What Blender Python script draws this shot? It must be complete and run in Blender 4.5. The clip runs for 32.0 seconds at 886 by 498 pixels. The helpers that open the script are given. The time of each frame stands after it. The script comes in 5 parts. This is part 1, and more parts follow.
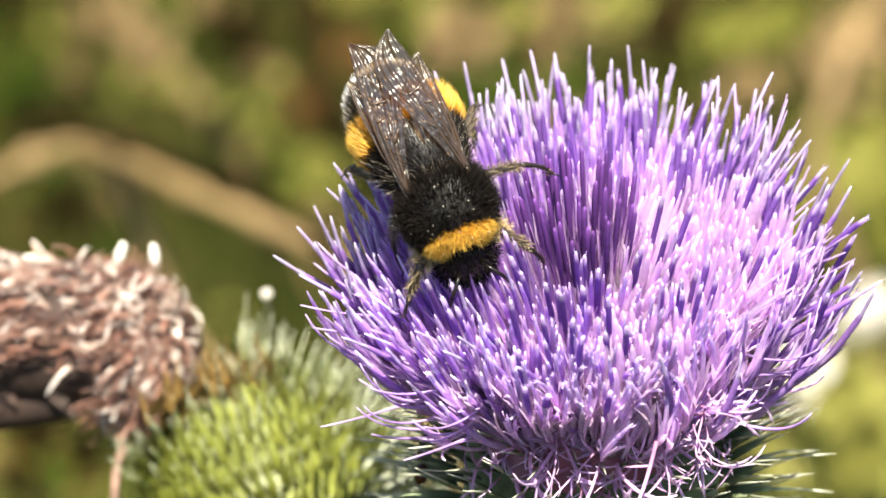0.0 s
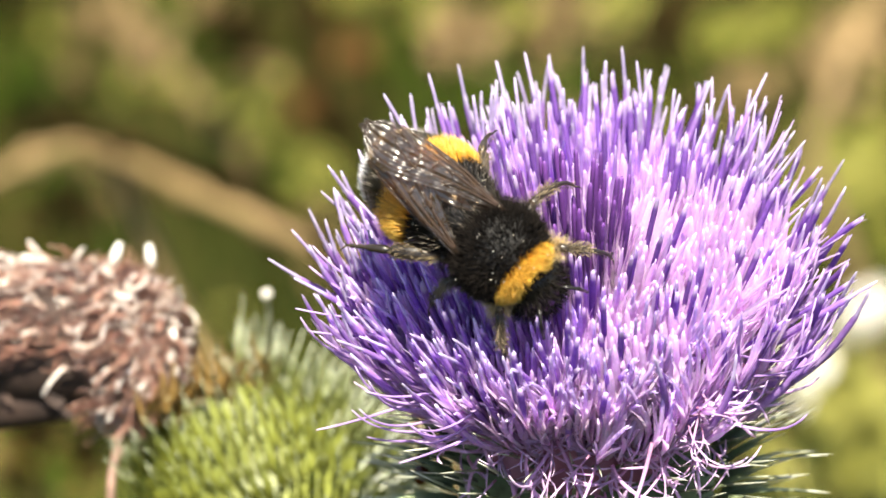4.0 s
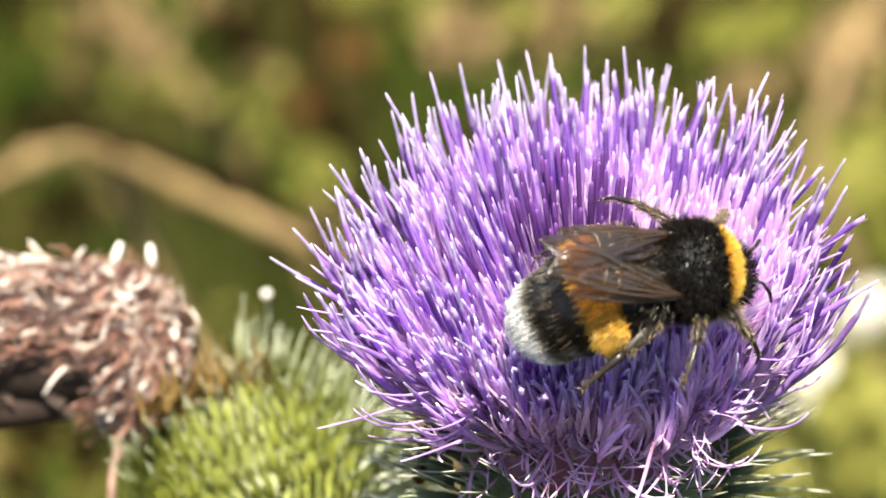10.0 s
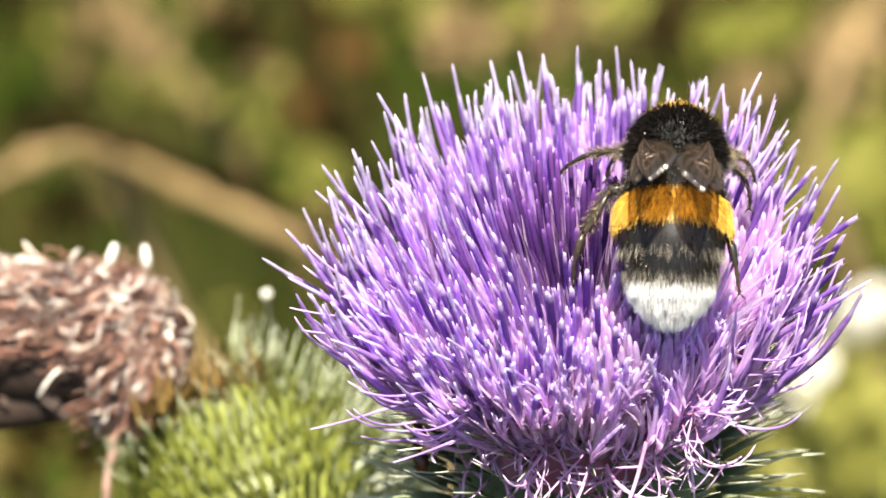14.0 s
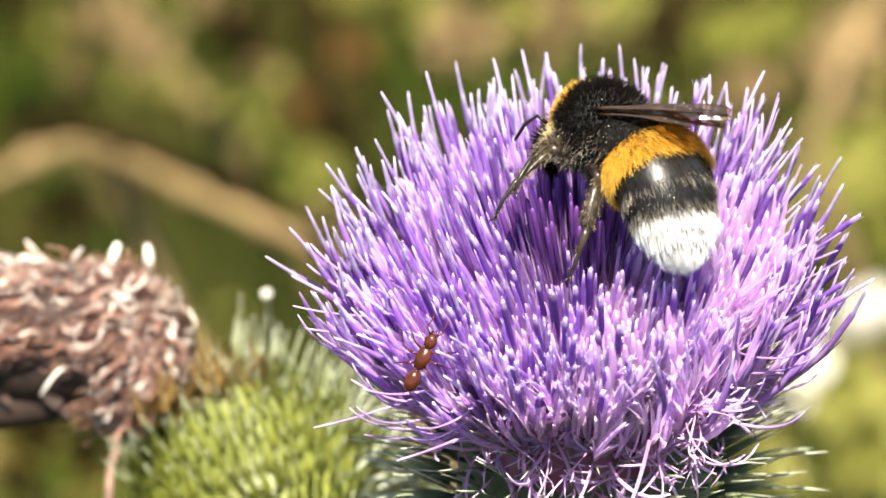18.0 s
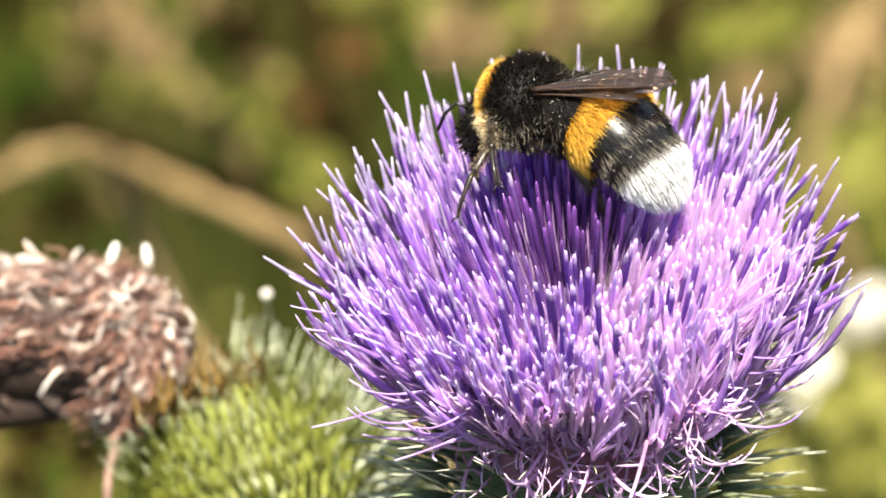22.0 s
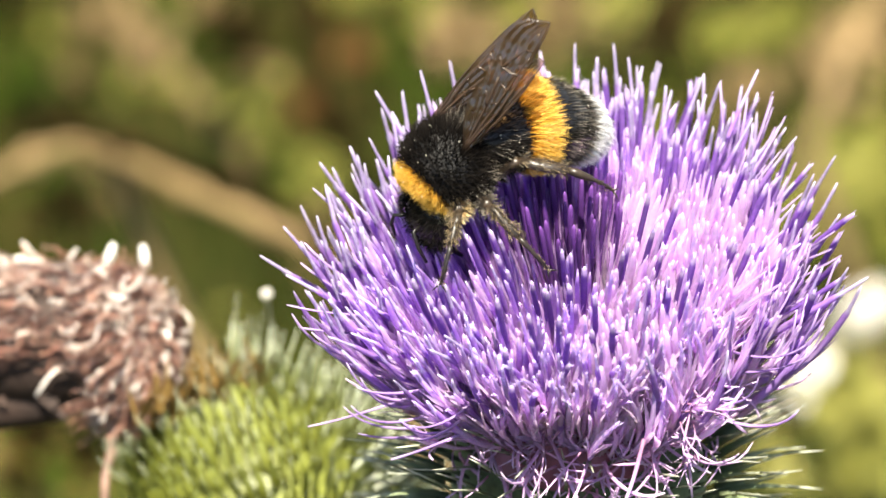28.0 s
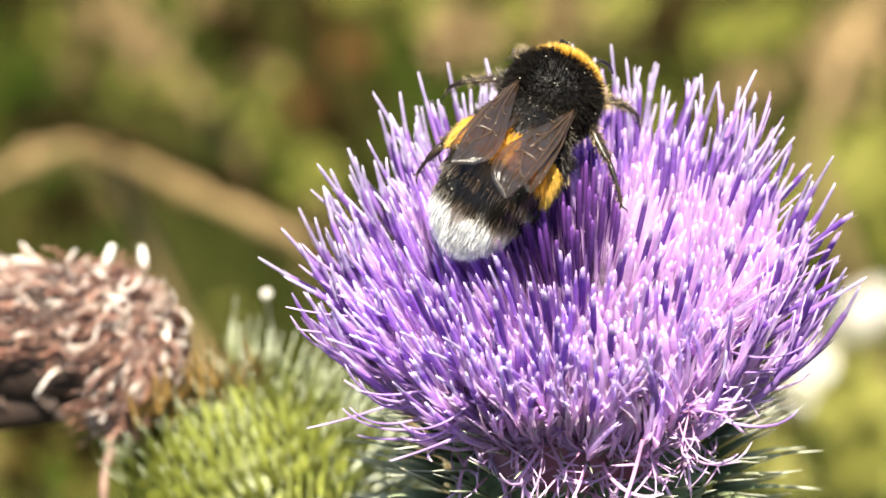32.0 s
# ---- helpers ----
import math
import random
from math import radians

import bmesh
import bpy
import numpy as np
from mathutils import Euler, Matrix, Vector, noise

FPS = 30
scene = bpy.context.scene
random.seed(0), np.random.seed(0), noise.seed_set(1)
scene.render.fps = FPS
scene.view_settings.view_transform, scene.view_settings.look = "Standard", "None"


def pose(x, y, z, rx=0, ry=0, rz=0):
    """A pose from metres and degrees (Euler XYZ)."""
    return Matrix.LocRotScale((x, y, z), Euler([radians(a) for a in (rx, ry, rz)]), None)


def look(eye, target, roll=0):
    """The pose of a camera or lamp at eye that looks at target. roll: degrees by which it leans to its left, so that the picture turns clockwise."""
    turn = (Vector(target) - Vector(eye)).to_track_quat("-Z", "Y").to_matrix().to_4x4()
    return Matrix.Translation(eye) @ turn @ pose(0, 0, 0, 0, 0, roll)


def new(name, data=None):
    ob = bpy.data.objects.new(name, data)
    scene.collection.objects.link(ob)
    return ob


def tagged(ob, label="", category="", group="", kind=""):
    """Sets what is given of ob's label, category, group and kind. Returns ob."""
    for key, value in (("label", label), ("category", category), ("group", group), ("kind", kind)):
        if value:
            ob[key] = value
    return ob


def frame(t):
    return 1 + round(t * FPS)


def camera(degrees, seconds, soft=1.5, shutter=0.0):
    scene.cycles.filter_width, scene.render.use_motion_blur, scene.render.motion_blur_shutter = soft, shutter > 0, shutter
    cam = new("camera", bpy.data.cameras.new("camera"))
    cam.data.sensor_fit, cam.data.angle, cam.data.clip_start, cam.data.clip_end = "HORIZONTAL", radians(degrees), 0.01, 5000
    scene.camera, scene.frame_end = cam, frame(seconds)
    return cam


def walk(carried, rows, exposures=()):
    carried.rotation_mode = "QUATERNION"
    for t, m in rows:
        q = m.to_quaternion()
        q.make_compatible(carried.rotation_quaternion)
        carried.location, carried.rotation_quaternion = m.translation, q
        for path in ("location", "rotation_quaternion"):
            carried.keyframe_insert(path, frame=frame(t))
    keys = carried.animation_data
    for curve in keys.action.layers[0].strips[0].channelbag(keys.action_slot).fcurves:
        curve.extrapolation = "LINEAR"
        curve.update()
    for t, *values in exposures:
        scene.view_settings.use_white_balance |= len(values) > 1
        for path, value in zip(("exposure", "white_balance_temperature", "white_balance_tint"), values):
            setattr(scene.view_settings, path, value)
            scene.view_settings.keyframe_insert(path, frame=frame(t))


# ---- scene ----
MM = 0.001

# ---- camera: fixed on a stand, looking down at the flower ----
cam = camera(9.88, 32.0, soft=1.6)
EYE = (0.0, -0.28670, 1.00075)
walk(cam, [(0, look(EYE, (0, 0, 0.8))), (32, look(EYE, (0, 0, 0.8)))])
cam.data.dof.use_dof = True
cam.data.dof.focus_distance = 0.3425
cam.data.dof.aperture_fstop = 40

# ---- light: high sun from behind and to the right, open sky ----
SUN = Vector((0.02, -0.28, 0.96)).normalized()
world = bpy.data.worlds.new("sky")
scene.world = world
world.use_nodes = True
wn = world.node_tree
sky = wn.nodes.new("ShaderNodeTexSky")
sky.sky_type = "NISHITA"
sky.sun_disc = False
sky.sun_elevation = math.asin(SUN.z)
sky.sun_rotation = math.atan2(SUN.x, SUN.y)
wn.links.new(sky.outputs["Color"], wn.nodes["Background"].inputs["Color"])
wn.nodes["Background"].inputs["Strength"].default_value = 0.06
sun_data = bpy.data.lights.new("sun", "SUN")
sun_data.energy = 5.0
sun_data.angle = radians(0.5)
sun_data.color = (1.0, 0.94, 0.79)
sun = new("sun", sun_data)
sun.matrix_world = look(SUN * 5, (0, 0, 0))
scene.view_settings.exposure = 1.73


# ---- materials ----
def material(name, ramp, rough=0.5, scale=800.0, spread=0.25, bump=0.3, bump_scale=None, metal=0.0,
             through_light=0.0, along=False, alpha=1.0, specular=0.5, per_object=0.0, island=0.0, coat=0.0):
    """ramp: [(place, (r, g, b))], read along the piece or through noise."""
    m = bpy.data.materials.new(name)
    m.use_nodes = True
    nt = m.node_tree
    n, l = nt.nodes, nt.links
    bsdf = n["Principled BSDF"]
    coord = n.new("ShaderNodeTexCoord")
    fine = n.new("ShaderNodeTexNoise")
    fine.inputs["Scale"].default_value = scale
    fine.inputs["Detail"].default_value = 4
    l.new(coord.outputs["Object"], fine.inputs["Vector"])
    coarse = n.new("ShaderNodeTexNoise")
    coarse.inputs["Scale"].default_value = scale * 0.17
    coarse.inputs["Detail"].default_value = 2
    l.new(coord.outputs["Object"], coarse.inputs["Vector"])
    cr = n.new("ShaderNodeValToRGB")
    el = cr.color_ramp.elements
    el[0].position, el[0].color = ramp[0][0], (*ramp[0][1], 1)
    el[1].position, el[1].color = ramp[-1][0], (*ramp[-1][1], 1)
    for p, c in ramp[1:-1]:
        e = el.new(p)
        e.color = (*c, 1)
    if along:
        at = n.new("ShaderNodeAttribute")
        at.attribute_name = "along"
        l.new(at.outputs["Fac"], cr.inputs["Fac"])
    else:
        l.new(coarse.outputs["Fac"], cr.inputs["Fac"])
    value = n.new("ShaderNodeMapRange")
    value.inputs["From Min"].default_value = 0.25
    value.inputs["From Max"].default_value = 0.75
    value.inputs["To Min"].default_value = 1 - spread
    value.inputs["To Max"].default_value = 1 + spread
    l.new(fine.outputs["Fac"], value.inputs["Value"])
    last = value.outputs["Result"]
    for amount, kind in ((per_object, "ShaderNodeObjectInfo"), (island, "ShaderNodeNewGeometry")):
        if amount:
            info = n.new(kind)
            vary = n.new("ShaderNodeMapRange")
            vary.inputs["To Min"].default_value = 1 - amount
            vary.inputs["To Max"].default_value = 1 + amount
            l.new(info.outputs["Random" if kind == "ShaderNodeObjectInfo" else "Random Per Island"], vary.inputs["Value"])
            mul = n.new("ShaderNodeMath")
            mul.operation = "MULTIPLY"
            l.new(last, mul.inputs[0])
            l.new(vary.outputs["Result"], mul.inputs[1])
            last = mul.outputs["Value"]
    mix = n.new("ShaderNodeHueSaturation")
    l.new(cr.outputs["Color"], mix.inputs["Color"])
    l.new(last, mix.inputs["Value"])
    l.new(mix.outputs["Color"], bsdf.inputs["Base Color"])
    bsdf.inputs["Roughness"].default_value = rough
    bsdf.inputs["Metallic"].default_value = metal
    bsdf.inputs["Alpha"].default_value = alpha
    bsdf.inputs["Specular IOR Level"].default_value = specular
    bsdf.inputs["Coat Weight"].default_value = coat
    if bump:
        b = n.new("ShaderNodeBump")
        b.inputs["Strength"].default_value = bump
        b.inputs["Distance"].default_value = 0.2 / scale
        if bump_scale:
            rel = n.new("ShaderNodeTexNoise")
            rel.inputs["Scale"].default_value = bump_scale
            l.new(coord.outputs["Object"], rel.inputs["Vector"])
            b.inputs["Distance"].default_value = 0.2 / bump_scale
            l.new(rel.outputs["Fac"], b.inputs["Height"])
        else:
            l.new(fine.outputs["Fac"], b.inputs["Height"])
        l.new(b.outputs["Normal"], bsdf.inputs["Normal"])
    if through_light:
        tr = n.new("ShaderNodeBsdfTranslucent")
        l.new(mix.outputs["Color"], tr.inputs["Color"])
        ms = n.new("ShaderNodeMixShader")
        ms.inputs["Fac"].default_value = through_light
        l.new(bsdf.outputs["BSDF"], ms.inputs[1])
        l.new(tr.outputs["BSDF"], ms.inputs[2])
        l.new(ms.outputs["Shader"], n["Material Output"].inputs["Surface"])
    return m


PALE = (0.97, 0.84, 0.96)
LILAC = (0.82, 0.59, 0.89)
DEEP = (0.29, 0.14, 0.51)
TIP = (0.78, 0.60, 0.90)
CROWN = (0.74, 0.60, 0.88)
M_young = material("young_floret", [(0, PALE), (0.5, (0.93, 0.73, 0.93)), (0.70, LILAC), (0.77, DEEP), (0.95, (0.31, 0.15, 0.52)), (0.97, (0.67, 0.53, 0.74)), (1, CROWN)],
                   rough=0.5, scale=2500, spread=0.15, through_light=0.55, specular=0.22, along=True, per_object=0.2, island=0.2)
M_tall = material("tall_floret", [(0, PALE), (0.4, (0.82, 0.60, 0.92)), (0.54, (0.64, 0.40, 0.80)), (0.66, (0.50, 0.28, 0.71)), (0.87, (0.44, 0.24, 0.66)), (0.895, (0.74, 0.64, 0.86)), (0.93, (0.66, 0.53, 0.82)), (1, (0.80, 0.71, 0.90))],
                  rough=0.45, scale=2500, spread=0.15, through_light=0.5, specular=0.22, along=True, per_object=0.2, island=0.2)
# dark purple buds, deepened further for the shade beneath the bee
M_bud = material("closed_floret", [(0, PALE), (0.5, (0.56, 0.32, 0.68)), (0.68, (0.24, 0.08, 0.34)), (0.78, (0.11, 0.035, 0.20)), (1, (0.17, 0.055, 0.28))],
                 rough=0.5, scale=2500, spread=0.15, through_light=0.2, along=True, per_object=0.2, island=0.2)
M_open = material("open_floret", [(0, PALE), (0.62, (0.78, 0.54, 0.88)), (0.82, (0.70, 0.46, 0.85)), (0.90, (0.63, 0.40, 0.82)), (0.94, (0.57, 0.34, 0.79)), (0.97, TIP), (1, CROWN)],
                  rough=0.45, scale=2500, spread=0.15, through_light=0.72, specular=0.2, along=True, per_object=0.16, island=0.16)
M_old = material("fading_floret", [(0, (0.62, 0.40, 0.58)), (0.5, (0.82, 0.63, 0.84)), (0.8, (0.74, 0.55, 0.81)), (0.92, (0.65, 0.46, 0.77)), (0.96, CROWN), (1, CROWN)],
                 rough=0.45, scale=2500, spread=0.15, through_light=0.55, specular=0.2, along=True, per_object=0.2, island=0.2)
M_pale = material("pale_floret", [(0, (0.97, 0.90, 0.97)), (0.6, (0.95, 0.80, 0.96)), (0.85, (0.93, 0.74, 0.95)), (1, (0.87, 0.67, 0.93))],
                  rough=0.5, scale=2500, spread=0.12, through_light=0.7, specular=0.2, along=True, per_object=0.12, island=0.12)
M_spent = material("spent_floret", [(0, (0.47, 0.22, 0.35)), (0.3, (0.63, 0.39, 0.61)), (0.6, (0.70, 0.48, 0.74)), (1, (0.88, 0.71, 0.87))],
                   rough=0.5, scale=2500, spread=0.2, through_light=0.45, specular=0.22, along=True, per_object=0.25, island=0.25)
M_fork = material("forked_floret", [(0, PALE), (0.4, (0.80, 0.58, 0.90)), (0.6, (0.52, 0.31, 0.74)), (0.75, (0.50, 0.29, 0.73)), (0.88, (0.68, 0.47, 0.83)), (1, TIP)],
                  rough=0.5, scale=2500, spread=0.2, through_light=0.5, specular=0.2, along=True, per_object=0.2, island=0.2)
M_style = material("curved_floret", [(0, (0.72, 0.54, 0.80)), (0.5, (0.48, 0.29, 0.68)), (0.75, (0.56, 0.36, 0.74)), (0.92, (0.68, 0.50, 0.82)), (1, TIP)],
                   rough=0.45, scale=2500, spread=0.15, through_light=0.4, specular=0.22, along=True, per_object=0.2)
M_core = material("pappus", [(0.3, (0.24, 0.06, 0.09)), (0.7, (0.46, 0.24, 0.30))], rough=0.8, scale=700, through_light=0.1)
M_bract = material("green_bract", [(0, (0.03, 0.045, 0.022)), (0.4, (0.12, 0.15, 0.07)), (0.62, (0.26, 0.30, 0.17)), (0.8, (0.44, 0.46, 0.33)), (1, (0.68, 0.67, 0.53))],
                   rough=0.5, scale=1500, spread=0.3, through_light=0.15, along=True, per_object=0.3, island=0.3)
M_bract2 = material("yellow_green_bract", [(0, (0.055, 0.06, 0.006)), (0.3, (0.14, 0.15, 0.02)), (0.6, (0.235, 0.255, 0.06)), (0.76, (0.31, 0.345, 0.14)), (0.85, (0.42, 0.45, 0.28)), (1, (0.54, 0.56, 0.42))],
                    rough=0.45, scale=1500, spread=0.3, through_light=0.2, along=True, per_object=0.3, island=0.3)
M_stem = material("stem", [(0.3, (0.09, 0.13, 0.04)), (0.7, (0.2, 0.2, 0.09))], rough=0.6, scale=600)
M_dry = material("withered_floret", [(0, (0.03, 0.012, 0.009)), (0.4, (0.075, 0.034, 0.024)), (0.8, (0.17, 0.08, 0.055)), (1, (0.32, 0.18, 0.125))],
                 rough=0.3, scale=1500, spread=0.4, along=True, per_object=0.6, island=0.7, through_light=0.05, specular=0.6)
# bleached white flecks, also used to paint bright highlights on the tuft
M_bleach_lit = material("bleached_lit_floret", [(0, (0.26, 0.17, 0.13)), (0.4, (0.55, 0.44, 0.37)), (1, (0.84, 0.76, 0.69))], rough=0.35, scale=1500, spread=0.25, along=True, per_object=0.25, island=0.3)
# near-black brown: shade inside and below the tuft put into the colour
M_core_shade = material("withered_core", [(0.3, (0.012, 0.006, 0.004)), (0.7, (0.042, 0.022, 0.014))], rough=0.8, scale=900, spread=0.4)
M_husk = material("dry_husk", [(0.3, (0.16, 0.085, 0.02)), (0.7, (0.38, 0.25, 0.08))], rough=0.5, scale=900, spread=0.3, per_object=0.3)
M_straw = material("straw", [(0.3, (0.46, 0.42, 0.12)), (0.7, (0.62, 0.57, 0.22))], rough=0.6, scale=120, island=0.3, through_light=0.3, specular=0.0)
M_pink = material("dead_bract", [(0.3, (0.26, 0.15, 0.11)), (0.7, (0.4, 0.26, 0.2))], rough=0.6, scale=900, spread=0.35)
M_black = material("black_cuticle", [(0.3, (0.006, 0.0055, 0.005)), (0.7, (0.014, 0.012, 0.010))], rough=0.3, scale=2500, spread=0.3, bump=0.25, specular=0.32)
M_matt = material("dull_black_cuticle", [(0.3, (0.008, 0.007, 0.006)), (0.7, (0.016, 0.013, 0.011))], rough=0.7, scale=2500, spread=0.3, bump=0.25)
M_eye = material("compound_eye", [(0.3, (0.006, 0.005, 0.005)), (0.7, (0.02, 0.014, 0.012))], rough=0.15, scale=9000, bump=0.4)
M_furblack = material("black_fur", [(0, (0.004, 0.0035, 0.003)), (1, (0.014, 0.011, 0.009))], rough=0.75, scale=900, along=True, island=0.5, bump=0, specular=0.06)
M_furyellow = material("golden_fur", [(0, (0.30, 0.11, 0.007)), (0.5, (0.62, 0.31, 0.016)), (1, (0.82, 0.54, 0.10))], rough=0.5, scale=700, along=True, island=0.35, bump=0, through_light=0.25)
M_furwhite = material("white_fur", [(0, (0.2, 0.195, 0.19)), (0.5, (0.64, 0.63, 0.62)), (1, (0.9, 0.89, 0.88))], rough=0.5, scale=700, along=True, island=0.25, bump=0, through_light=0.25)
M_furbrown = material("pollen_fur", [(0, (0.02, 0.012, 0.007)), (0.5, (0.09, 0.06, 0.028)), (1, (0.46, 0.35, 0.19))], rough=0.6, scale=900, along=True, island=0.4, bump=0)
M_furgrey = material("grey_fur", [(0, (0.02, 0.016, 0.012)), (0.5, (0.08, 0.065, 0.05)), (1, (0.36, 0.31, 0.24))], rough=0.6, scale=900, along=True, island=0.45, bump=0)
M_furtan = material("tan_fur", [(0, (0.20, 0.12, 0.045)), (0.5, (0.48, 0.33, 0.14)), (1, (0.76, 0.62, 0.36))], rough=0.6, scale=900, along=True, island=0.35, bump=0)
M_pollen = material("pollen", [(0.3, (0.75, 0.68, 0.5)), (0.7, (0.85, 0.8, 0.66))], rough=0.7, scale=900)
M_leg = material("leg_cuticle", [(0.3, (0.010, 0.008, 0.006)), (0.7, (0.045, 0.03, 0.018))], rough=0.35, scale=1800, spread=0.4)
M_vein = material("wing_vein", [(0.3, (0.02, 0.012, 0.008)), (0.7, (0.06, 0.035, 0.02))], rough=0.35, scale=1500)
M_ant = material("red_ant_cuticle", [(0.3, (0.035, 0.008, 0.003)), (0.7, (0.10, 0.022, 0.006))], rough=0.22, scale=1500, spread=0.3)
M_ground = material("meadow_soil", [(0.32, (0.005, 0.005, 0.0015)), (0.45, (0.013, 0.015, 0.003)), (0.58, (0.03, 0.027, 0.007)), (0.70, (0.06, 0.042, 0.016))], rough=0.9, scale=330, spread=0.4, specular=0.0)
M_grass = material("green_grass", [(0.3, (0.026, 0.05, 0.005)), (0.7, (0.075, 0.11, 0.013))], rough=0.5, scale=90, island=0.45, through_light=0.3, specular=0.0)
M_olive = material("olive_grass", [(0.3, (0.19, 0.195, 0.032)), (0.7, (0.34, 0.32, 0.085))], rough=0.5, scale=90, island=0.4, through_light=0.3, specular=0.0)
M_hay = material("dry_grass", [(0.3, (0.16, 0.11, 0.045)), (0.7, (0.32, 0.22, 0.11))], rough=0.6, scale=90, island=0.35, through_light=0.2, specular=0.0)
M_rust = material("rusty_leaf", [(0.3, (0.07, 0.03, 0.01)), (0.7, (0.16, 0.08, 0.03))], rough=0.8, scale=300, specular=0.0)
# near-black, the shade of gaps in the meadow put into a colour
M_gap = material("gap_shade", [(0.3, (0.008, 0.006, 0.002)), (0.7, (0.024, 0.016, 0.006))], rough=0.9, scale=300, specular=0.0)
M_stalk = material("weed_stem", [(0.3, (0.02, 0.03, 0.006)), (0.7, (0.05, 0.06, 0.016))], rough=0.8, scale=200, specular=0.0)
M_white = material("white_blossom", [(0.3, (0.80, 0.74, 0.64)), (0.7, (0.90, 0.86, 0.78))], rough=0.6, scale=200, through_light=0.2)


def membrane():
    """Thin smoky wing skin: tinted and clear, with a crinkled gloss on top."""
    m = bpy.data.materials.new("wing_membrane")
    m.use_nodes = True
    n, l = m.node_tree.nodes, m.node_tree.links
    n.remove(n["Principled BSDF"])
    coord = n.new("ShaderNodeTexCoord")
    blotch = n.new("ShaderNodeTexNoise")
    blotch.inputs["Scale"].default_value = 500
    l.new(coord.outputs["Object"], blotch.inputs["Vector"])
    tint = n.new("ShaderNodeValToRGB")
    tint.color_ramp.elements[0].position, tint.color_ramp.elements[0].color = 0.3, (0.42, 0.30, 0.19, 1)
    tint.color_ramp.elements[1].position, tint.color_ramp.elements[1].color = 0.7, (0.66, 0.52, 0.37, 1)
    l.new(blotch.outputs["Fac"], tint.inputs["Fac"])
    clear = n.new("ShaderNodeBsdfTransparent")
    l.new(tint.outputs["Color"], clear.inputs["Color"])
    wrinkle = n.new("ShaderNodeTexNoise")
    wrinkle.inputs["Scale"].default_value = 900
    l.new(coord.outputs["Object"], wrinkle.inputs["Vector"])
    bump = n.new("ShaderNodeBump")
    bump.inputs["Strength"].default_value = 0.7
    bump.inputs["Distance"].default_value = 0.0005
    l.new(wrinkle.outputs["Fac"], bump.inputs["Height"])
    gloss = n.new("ShaderNodeBsdfGlossy")
    gloss.inputs["Roughness"].default_value = 0.3
    gloss.inputs["Color"].default_value = (0.95, 0.92, 0.88, 1)
    l.new(bump.outputs["Normal"], gloss.inputs["Normal"])
    body = n.new("ShaderNodeBsdfDiffuse")
    body.inputs["Color"].default_value = (0.06, 0.035, 0.018, 1)
    skin = n.new("ShaderNodeMixShader")
    skin.inputs["Fac"].default_value = 0.34
    l.new(body.outputs["BSDF"], skin.inputs[1])
    l.new(gloss.outputs["BSDF"], skin.inputs[2])
    mix = n.new("ShaderNodeMixShader")
    mix.inputs["Fac"].default_value = 0.32
    l.new(clear.outputs["BSDF"], mix.inputs[1])
    l.new(skin.outputs["Shader"], mix.inputs[2])
    l.new(mix.outputs["Shader"], n["Material Output"].inputs["Surface"])
    return m


M_wing = membrane()


